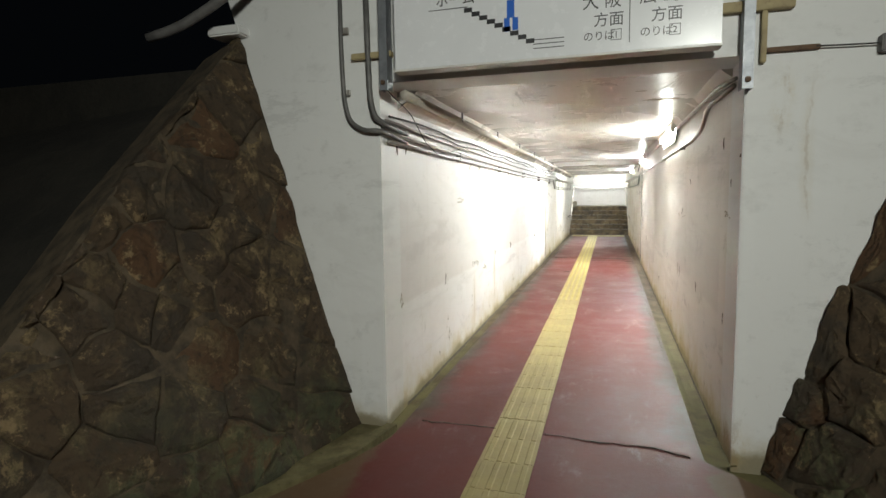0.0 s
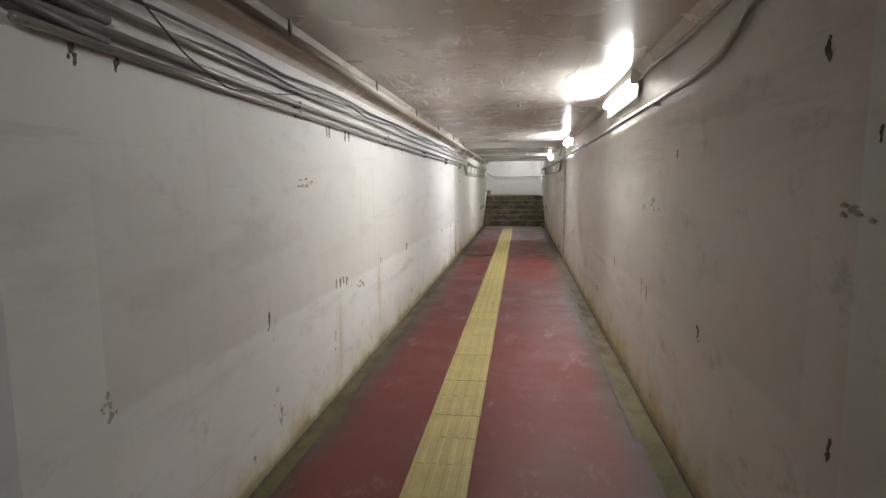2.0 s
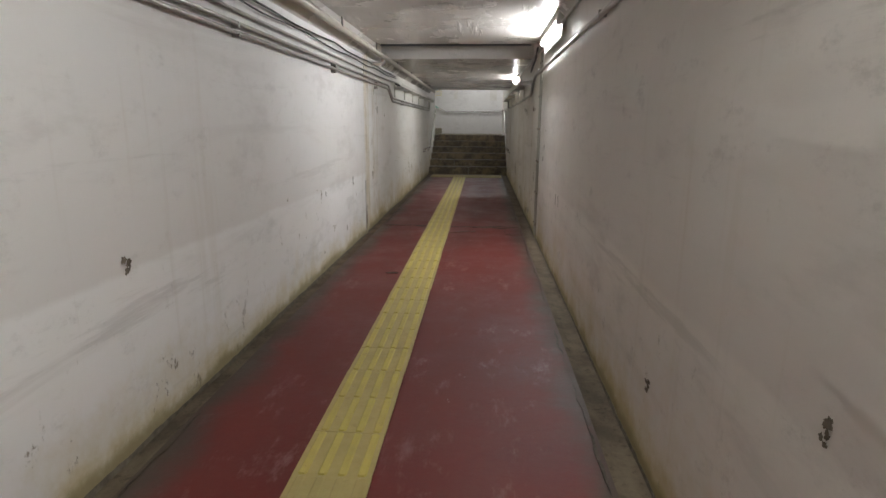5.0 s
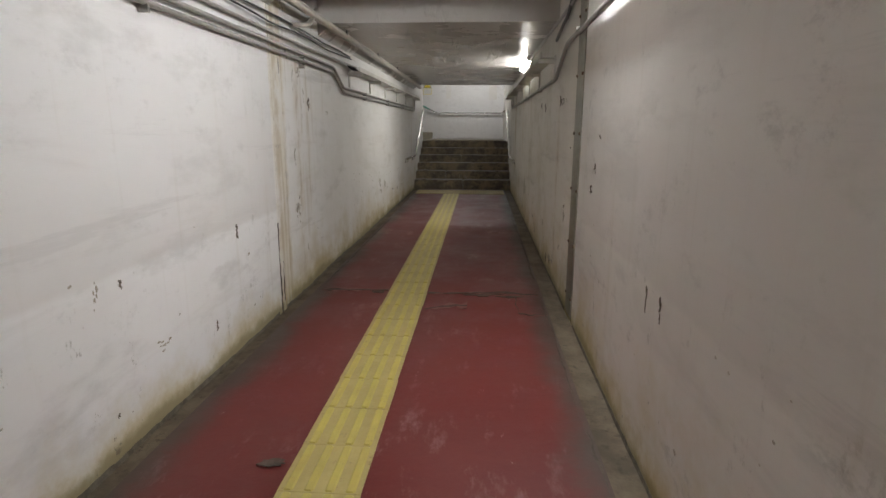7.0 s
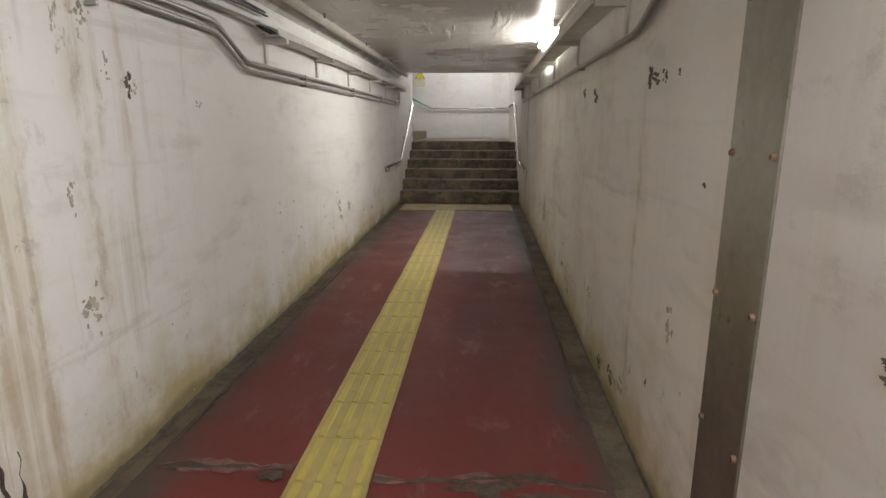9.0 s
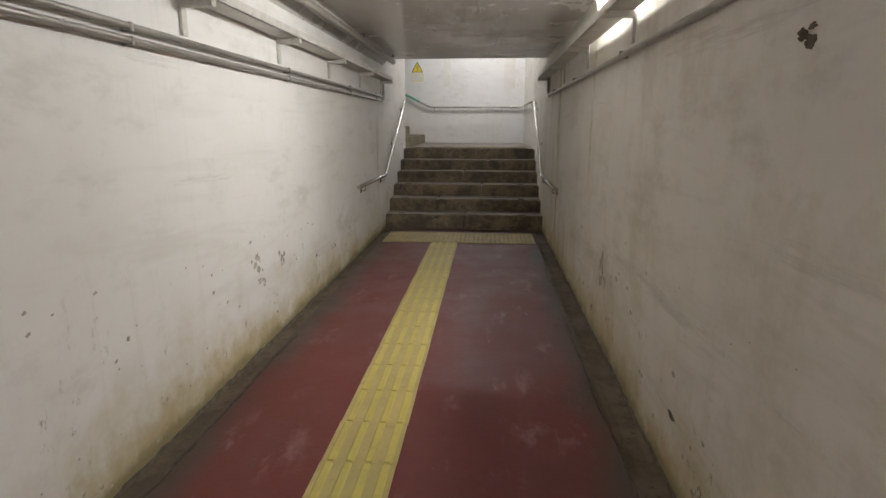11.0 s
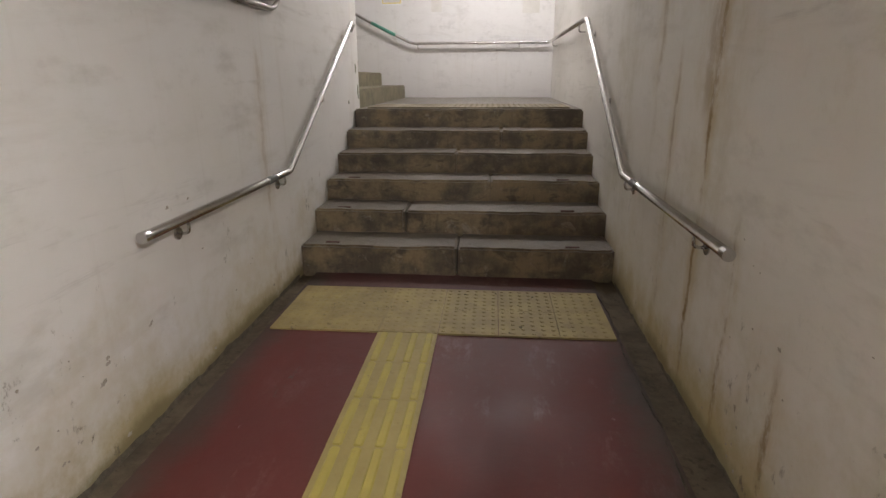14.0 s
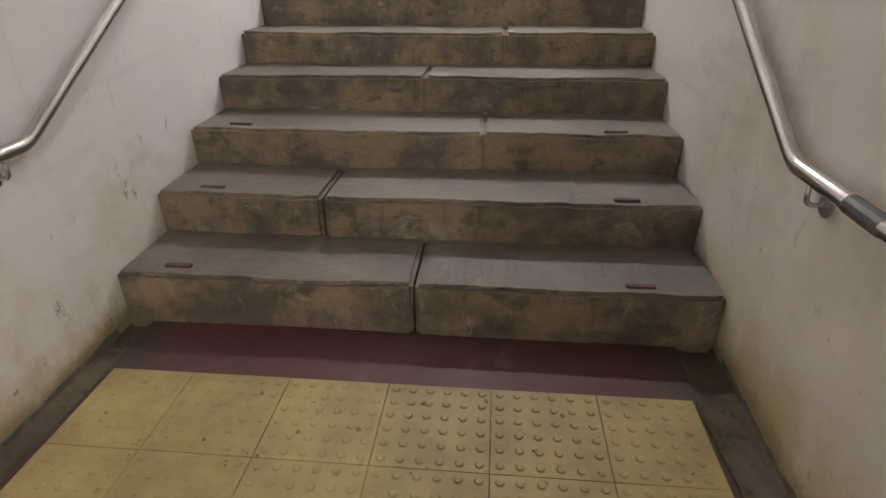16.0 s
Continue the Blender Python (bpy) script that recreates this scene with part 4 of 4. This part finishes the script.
def stone_wall(name, origin, along, up, outline, label, count, seed):
    """Irregular blocks laid on a leaning plane: u runs along the foot, v up the slope."""
    r = random.Random(seed)
    o, a, b = Vector(origin), Vector(along).normalized(), Vector(up).normalized()
    n = a.cross(b).normalized()
    if n.x * o.x > 0:
        n = -n
    out = [Vector(q) for q in outline]
    u0, u1 = min(q.x for q in out), max(q.x for q in out)
    v0, v1 = min(q.y for q in out), max(q.y for q in out)
    wall = thing(name, label, "wall", kind="structure")
    bm = bmesh.new()
    prism(bm, [o + a * q.x + b * q.y - n * 0.005 for q in out], -n * 0.35)
    part("mortar_bed", bm, M_MORTAR, wall, "dark recessed mortar")
    seeds, tries = [], 0
    while len(seeds) < count and tries < 20000:
        tries += 1
        q, gap = Vector((r.uniform(u0, u1), r.uniform(v0, v1))), r.uniform(0.15, 0.36)
        if all(Vector(((q - s).x * 0.75, (q - s).y * 1.3)).length > gap for s in seeds):
            seeds.append(q)
    for i, s in enumerate(seeds):
        poly = list(out)
        for j, t in enumerate(seeds):
            if j != i and (t - s).length < 1.2:
                d = (t - s).normalized()
                poly = clip(poly, (s + t) / 2 - d * r.choice((0.001, 0.002, 0.005)), d)
                if len(poly) < 3:
                    break
        if len(poly) < 3:
            continue
        c = sum(poly, Vector((0, 0))) / len(poly)
        h, tilt = r.uniform(-0.008, 0.020), Vector((r.uniform(-0.10, 0.10), r.uniform(-0.10, 0.10)))
        fine = []
        for p, q in zip(poly, poly[1:] + poly[:1]):
            for f in (0.0, 0.2, 0.4, 0.6, 0.8):
                w = p + (q - p) * f
                wob = noise.noise_vector(Vector((w.x * 6, w.y * 6, seed))) + 0.4 * noise.noise_vector(Vector((w.x * 19, w.y * 19, seed)))
                fine.append(w + Vector((wob.x, wob.y)) * 0.030)
        poly = fine
        bm = bmesh.new()
        rings = []
        for k, dep in ((1.0, -0.06), (0.995, h - 0.014), (0.95, h - 0.006), (0.82, h + 0.002), (0.64, h + 0.006), (0.42, h + 0.008), (0.2, h + 0.008)):
            ring = []
            for q in poly:
                w = c + (q - c) * k
                at = Vector((w.x, w.y, seed * 0.37 + i * 0.9))
                rough = noise.noise(at * 5) * 0.036 + abs(noise.noise(at * 11)) * 0.030 + noise.noise(at * 29) * 0.012
                ring.append(bm.verts.new(o + a * w.x + b * w.y + n * (dep + ((w - c).dot(tilt) + rough * min(1.0, (1.06 - k) * 6)) * (k < 1.0))))
            rings.append(ring)
        m = len(poly)
        for p, q in zip(rings, rings[1:]):
            for j in range(m):
                bm.faces.new((p[j], p[(j + 1) % m], q[(j + 1) % m], q[j]))
        top = bm.verts.new(sum((v.co for v in rings[-1]), Vector()) / m)
        for j in range(m):
            bm.faces.new((rings[-1][j], rings[-1][(j + 1) % m], top))
        part("stone", bm, M_STONE, wall)
    return wall


stone_wall("stone_wall_left", (-1.19, 3.13, -0.03), (-0.18, -1, 0), (-0.31, 0, 1), [(0, 0), (2.9, 0), (1.75, 1.02), (1.15, 1.62), (0.0, 2.66)], "leaning wall of irregular brown granite blocks", 90, 11)
stone_wall("stone_wall_right", (1.14, 3.13, -0.03), (0.42, -1, 0), (0.345, 0, 1), [(0, 0), (2.9, 0), (1.75, 1.02), (1.15, 1.62), (0.0, 2.66)], "leaning wall of mossy dark granite blocks", 90, 12)


# ---------------------------------------------------------------- chips, scuffs and cracks
def blot(bm, place, across, up, n, w, h, r, lift=0.0015):
    """A thin ragged flake with its own edge."""
    m = 15
    ring = []
    for i in range(m):
        q = 2 * math.pi * i / m
        k = r.uniform(0.45, 1.15)
        ring.append(Vector(place) + Vector(across) * (math.cos(q) * w * 0.5 * k) + Vector(up) * (math.sin(q) * h * 0.5 * k))
    low = [bm.verts.new(p - Vector(n) * 0.002) for p in ring]
    top = [bm.verts.new(p + Vector(n) * lift) for p in ring]
    bm.faces.new(top)
    for i in range(m):
        bm.faces.new((low[i], low[(i + 1) % m], top[(i + 1) % m], top[i]))
    return bm


def marks(name, wall, s, spots, material, seed):
    r = random.Random(seed)
    for y, z, w, h in spots:
        p = wall[0] if y < wall[1] else wall[2]
        bm = bmesh.new()
        n = 6 if name == "paint_chip" else 11
        for i in range(n):
            k = r.uniform(0.22, 0.55) if n == 6 else r.uniform(0.08, 0.34)
            dy, dz = (r.uniform(-0.28, 0.28) * w, (i - 2.5) * 0.17 * h) if n == 6 else (r.gauss(0, 0.3) * w, r.gauss(0, 0.3) * h)
            blot(bm, (s * 1.0, y + dy, z + dz), (0, 1, 0), (0, 0, 1), (-s, 0, 0), w * k, max(h * k, 0.008), r, 0.0012 + 0.0002 * i)
        part(name, bm, material, p)


LEFT = (wall_left_1, YJ, wall_left_2)
RIGHT = (wall_right_1, 12.2, wall_right_2)
marks("paint_chip", LEFT, -1, [(3.4, 1.76, 0.043, 0.05), (3.57, 1.77, 0.033, 0.036), (4.49, 0.74, 0.042, 0.073), (5.45, 1.74, 0.041, 0.066), (5.85, 1.74, 0.05, 0.063), (5.58, 0.74, 0.044, 0.053), (5.72, 0.73, 0.047, 0.045), (5.4, 1.73, 0.019, 0.049), (5.77, 1.74, 0.039, 0.07), (5.5, 0.75, 0.029, 0.053), (5.65, 0.75, 0.028, 0.045), (7.62, 1.75, 0.047, 0.06), (6.68, 0.75, 0.036, 0.043), (7.8, 0.74, 0.067, 0.067), (5.44, 0.32, 0.021, 0.016), (10.58, 0.67, 0.026, 0.038), (11.64, 0.68, 0.051, 0.076), (11.31, 0.23, 0.03, 0.048), (13.08, 1.44, 0.059, 0.088), (10.48, 0.17, 0.018, 0.017), (17.8, 0.28, 0.039, 0.023), (17.28, 0.31, 0.036, 0.02)], M_CHIP_SHADE, 1)
marks("scuff", LEFT, -1, [(3.43, 0.76, 0.061, 0.075), (5.03, 1.42, 0.201, 0.053), (6.08, 0.65, 0.14, 0.085), (10.44, 0.69, 0.031, 0.071), (12.71, 0.66, 0.091, 0.161), (10.82, 0.33, 0.1, 0.034), (12.87, 1.65, 0.074, 0.082), (12.96, 1.51, 0.04, 0.072), (13.12, 1.43, 0.04, 0.052), (13.62, 1.39, 0.049, 0.032), (12.73, 0.66, 0.099, 0.071), (12.91, 0.31, 0.017, 0.049), (12.7, 1.05, 0.036, 0.092), (16.56, 0.48, 0.10, 0.12), (16.18, 0.50, 0.16, 0.14), (16.26, 0.42, 0.10, 0.08), (17.73, 0.29, 0.112, 0.04)], M_SCUFF, 2)
marks("paint_chip", RIGHT, 1, [(3.61, 1.75, 0.053, 0.064), (3.37, 1.51, 0.025, 0.032), (3.48, 0.72, 0.034, 0.05), (4.55, 0.73, 0.048, 0.066), (3.16, 1.65, 0.045, 0.013), (5.58, 0.72, 0.03, 0.081), (5.48, 1.3, 0.043, 0.031), (5.53, 1.27, 0.019, 0.011), (5.45, 1.24, 0.013, 0.012), (5.34, 1.25, 0.015, 0.012), (5.0, 1.55, 0.034, 0.037), (6.78, 0.74, 0.048, 0.053), (7.78, 0.33, 0.087, 0.048), (6.16, 0.21, 0.031, 0.019), (10.62, 0.65, 0.027, 0.085), (10.46, 0.66, 0.028, 0.074), (11.69, 1.05, 0.075, 0.048)], M_CHIP_SHADE, 3)
marks("paint_chip", RIGHT, 1, [(11.75, 0.93, 0.11, 0.042), (11.6, 1.22, 0.056, 0.017), (13.09, 1.46, 0.125, 0.043), (13.16, 1.47, 0.088, 0.07), (12.99, 1.46, 0.068, 0.046), (12.84, 1.46, 0.031, 0.021), (14.19, 1.45, 0.176, 0.077), (14.55, 1.48, 0.099, 0.048), (12.91, 0.35, 0.032, 0.033), (13.68, 0.09, 0.127, 0.067), (13.45, 0.13, 0.149, 0.067), (12.55, 1.13, 0.032, 0.011), (15.11, 0.25, 0.142, 0.024), (16.74, 0.13, 0.03, 0.031), (17.07, 0.2, 0.027, 0.024), (17.12, -0.01, 0.051, 0.051)], M_CHIP_SHADE, 5)
marks("scuff", RIGHT, 1, [(3.44, 1.33, 0.12, 0.049), (5.72, 0.73, 0.025, 0.075), (5.74, 1.25, 0.038, 0.041), (13.42, 0.13, 0.307, 0.057), (12.72, 0.65, 0.082, 0.1), (13.24, 0.16, 0.125, 0.066), (14.08, 0.35, 0.146, 0.049), (16.5, 0.45, 0.12, 0.22), (16.4, 0.4, 0.069, 0.067)], M_SCUFF, 4)
r = random.Random(21)
for i in range(260):   # small scattered pits, thickest near the feet of the damp half
    y = r.choice((r.uniform(9.5, 20.0), r.uniform(14.5, 18.5)))
    s = r.choice((-1, 1))
    z = 0.04 + 0.75 * r.random() ** 2
    w = 0.004 + 0.016 * r.random() ** 2
    wall = LEFT if s < 0 else RIGHT
    part("pit", blot(bmesh.new(), (s * 1.0, y, z), (0, 1, 0.3), (0, -0.3, 1), (-s, 0, 0), w * r.uniform(1, 2), w, r), M_SCUFF, wall[0] if y < wall[1] else wall[2])
for y, z, w, h in ((21.95, 1.10, 0.05, 0.14), (21.9, 1.30, 0.04, 0.1), (21.6, 1.02, 0.05, 0.05)):
    part("moss", blot(bmesh.new(), (-1.0, y, z), (0, 1, 0), (0, 0, 1), (1, 0, 0), w, h, r), M_MOSS, wall_left_2)
for x, y, w, h in ((0.74, 4.42, 0.20, 0.10), (0.62, 4.40, 0.10, 0.05), (-0.62, 16.1, 0.16, 0.03), (-0.3, 16.0, 0.12, 0.03), (0.55, 4.0, 0.08, 0.04), (-0.5, 14.9, 0.1, 0.05)):
    part("flake", blot(bmesh.new(), (x, y, H1 if y < YG else H2), (1, 0, 0), (0, 1, 0), (0, 0, -1), w, h, r), M_PATCH, ceiling, "brown flaked patch")


def crack(pts, width, parent, material=M_CRACK, seed=1):
    """A ragged dark crack lying in the floor."""
    r = random.Random(seed)
    line = []
    for (x0, y0), (x1, y1) in zip(pts, pts[1:]):
        n = max(2, int(abs(x1 - x0) / 0.035))
        line += [(x0 + (x1 - x0) * i / n, y0 + (y1 - y0) * i / n + r.uniform(-0.008, 0.008)) for i in range(n)]
    line.append(pts[-1])
    for name, grow, z, m in (("crack", 1.0, 0.0062, material), ("worn_rim", 1.6, 0.0052, M_WORN)):
        bm = bmesh.new()
        thick = [width * grow * max(0.12, 0.75 + 1.5 * noise.noise(Vector((x * 6, y, seed + grow)))) for x, y in line]
        up = [bm.verts.new((x, y + w * r.uniform(0.2, 1.1), z)) for w, (x, y) in zip(thick, line)]
        lo = [bm.verts.new((x, y - w * r.uniform(0.1, 0.7), z)) for w, (x, y) in zip(thick, line)]
        for i in range(len(line) - 1):
            bm.faces.new((lo[i], lo[i + 1], up[i + 1], up[i]))
        ext = bmesh.ops.extrude_face_region(bm, geom=list(bm.faces))
        bmesh.ops.translate(bm, vec=(0, 0, -0.012), verts=[v for v in ext["geom"] if isinstance(v, bmesh.types.BMVert)])
        part(name, bm, m, parent)


crack([(-0.80, 3.23), (-0.38, 3.24), (-0.02, 3.23), (0.31, 3.20), (0.62, 3.20), (0.80, 3.13)], 0.008, floor, seed=2)
crack([(-0.86, 12.77), (-0.50, 12.78), (-0.33, 12.79)], 0.022, floor, seed=3)
crack([(-0.01, 12.74), (0.28, 12.75), (0.49, 12.79), (0.84, 12.74)], 0.030, floor, seed=4)
crack([(0.00, 12.34), (0.12, 12.40), (0.22, 12.44), (0.30, 12.44)], 0.045, floor, seed=5)


def seam(x, y0, y1, width, seed):
    """A ragged dark crack along the edge of the floor."""
    r = random.Random(seed)
    n = int((y1 - y0) / 0.04)
    bm = bmesh.new()
    rows = []
    for i in range(n + 1):
        y = y0 + (y1 - y0) * i / n
        c = x + 0.020 * noise.noise(Vector((y * 1.3, seed, 0))) + 0.014 * noise.noise(Vector((y * 9, seed, 2)))
        w = width * max(0.03, 0.25 + 1.3 * noise.noise(Vector((y * 2.5, seed, 5))) + r.uniform(-0.15, 0.15))
        rows.append([bm.verts.new((c + q * w, y, z)) for q, z in ((-0.5, -0.006), (-0.5, 0.0055), (0.5, 0.0055), (0.5, -0.006))])
    for p, q in zip(rows, rows[1:]):
        for j in range(3):
            bm.faces.new((p[j], p[j + 1], q[j + 1], q[j]))
    part("crack", bm, M_CRACK, floor)


for x, y0, y1, w, k in ((0.845, 5.0, 9.2, 0.014, 31), (0.850, 9.8, 12.5, 0.012, 32), (0.855, 13.2, 17.0, 0.016, 33), (-0.885, 5.4, 8.0, 0.012, 34), (-0.880, 12.9, 16.4, 0.022, 35), (0.858, 17.6, 19.9, 0.010, 36)):
    seam(x, y0, y1, w, k)
crack([(0.66, 12.30), (0.74, 12.27), (0.86, 12.29)], 0.010, floor, seed=8)
seam(0.665, 12.30, 12.74, 0.010, 37)


def foot_gap(s, y0, y1, height, parent, seed):
    """Broken lower edge of the plaster; the shade under it is a dark strip."""
    n = int((y1 - y0) / 0.03)
    bm = bmesh.new()
    rows = []
    for i in range(n + 1):
        y = y0 + (y1 - y0) * i / n
        a = noise.noise(Vector((y * 0.9, seed, 0))) + 0.7 * noise.noise(Vector((y * 5, seed, 3))) + 0.8 * noise.noise(Vector((y * 17, seed, 6)))
        rows.append([bm.verts.new((s * q, y, z)) for q, z in ((1.01, -0.04), (0.9965, -0.04), (0.9985, max(-0.02, height * (0.35 + a))), (1.01, max(-0.02, height * (0.35 + a))))])
    for p, q in zip(rows, rows[1:]):
        for j in range(3):
            bm.faces.new((p[j], p[j + 1], q[j + 1], q[j]))
    part("broken_foot_shade", bm, M_CHIP_SHADE, parent, "broken foot of the plaster with its shade as a dark strip")


foot_gap(-1, 3.5, 12.2, 0.010, wall_left_1, 41)
foot_gap(-1, 12.35, 20.1, 0.015, wall_left_2, 42)
foot_gap(1, 3.5, 12.1, 0.010, wall_right_1, 43)
foot_gap(1, 12.45, 20.1, 0.014, wall_right_2, 44)
def upright_crack(x, y, z0, z1, width, parent, seed):
    """A ragged open joint running up a wall, widest at its foot."""
    n = int((z1 - z0) / 0.015)
    bm = bmesh.new()
    rows = []
    for i in range(n + 1):
        z = z0 + (z1 - z0) * i / n
        c = y + 0.030 * noise.noise(Vector((z * 4, seed, 0))) + 0.012 * noise.noise(Vector((z * 21, seed, 1)))
        w = width * (1.15 - i / n) * max(0.08, 0.6 + 1.4 * noise.noise(Vector((z * 9, seed, 4))))
        rows.append([bm.verts.new((q, c + w * e, z)) for q, e in ((x * 1.01, -0.5), (x * 0.9975, -0.5), (x * 0.9975, 0.5), (x * 1.01, 0.5))])
    for p, q in zip(rows, rows[1:]):
        for j in range(3):
            bm.faces.new((p[j], p[j + 1], q[j + 1], q[j]))
    part("open_joint", bm, M_CRACK, parent, "dark open foot of the wall joint")


upright_crack(-1.0, 12.27, -0.03, 0.62, 0.022, wall_left_2, 51)
upright_crack(-1.0, 12.33, 0.05, 0.34, 0.020, wall_left_2, 52)
upright_crack(-1.0, 12.46, 1.62, 1.72, 0.012, wall_left_2, 53)
for x, y, w, h, m in ((0.40, 12.72, 0.34, 0.09, M_CRACK), (-0.40, 12.74, 0.12, 0.07, M_CRACK), (-0.40, 10.47, 0.13, 0.055, M_CRACK), (0.62, 12.68, 0.22, 0.06, M_CRACK)):
    part("worn_patch", blot(bmesh.new(), (x, y, 0.004), (1, 0, 0), (0, 1, 0), (0, 0, 1), w, h, r, 0.0022), m, floor)
for i in range(3):
    for x, y in ((-0.80, 0.06), (0.745, 0.045)):
        z, yy = NOSE[i][1], NOSE[i][0] + y
        part("red_mark", new_box(x - 0.045, x + 0.045, yy - 0.006, yy + 0.012, z - 0.01, z + 0.0075), M_RED, stairs, "faded red paint mark")
part("repair_patch", new_box(-0.62, -0.48, YB - 0.004, YB - 0.001, 2.05, 2.9), M_REPAIR, wall_back, "grey repair patch")
part("repair_patch", new_box(0.58, 0.80, YB - 0.004, YB - 0.001, 2.02, 2.75), M_REPAIR, wall_back, "grey repair patch")
bm = bmesh.new()
for i in range(60):
    y = r.uniform(1.5, 3.1)
    x = -1.19 - 0.18 * (3.13 - y)
    blot(bm, (x + r.uniform(-0.03, 0.09), y, -0.033), (1, 0, 0), (0, 1, 0), (0, 0, 1), r.uniform(0.03, 0.14), r.uniform(0.04, 0.16), r, r.uniform(0.002, 0.007))
solid("moss", bm, M_MOSS, "green moss at the foot of the stone wall", "moss", kind="stuff")
for i in range(30):   # trodden dirt on the stop tiles
    w = 0.006 + 0.012 * r.random() ** 2
    part("dirt_spot", blot(bmesh.new(), (r.uniform(-0.85, 0.85), r.uniform(19.33, 19.87), 0.0105), (1, 0.3, 0), (-0.3, 1, 0), (0, 0, 1), w, w * r.uniform(0.7, 1.6), r, 0.0006), M_KERB, warning_field)
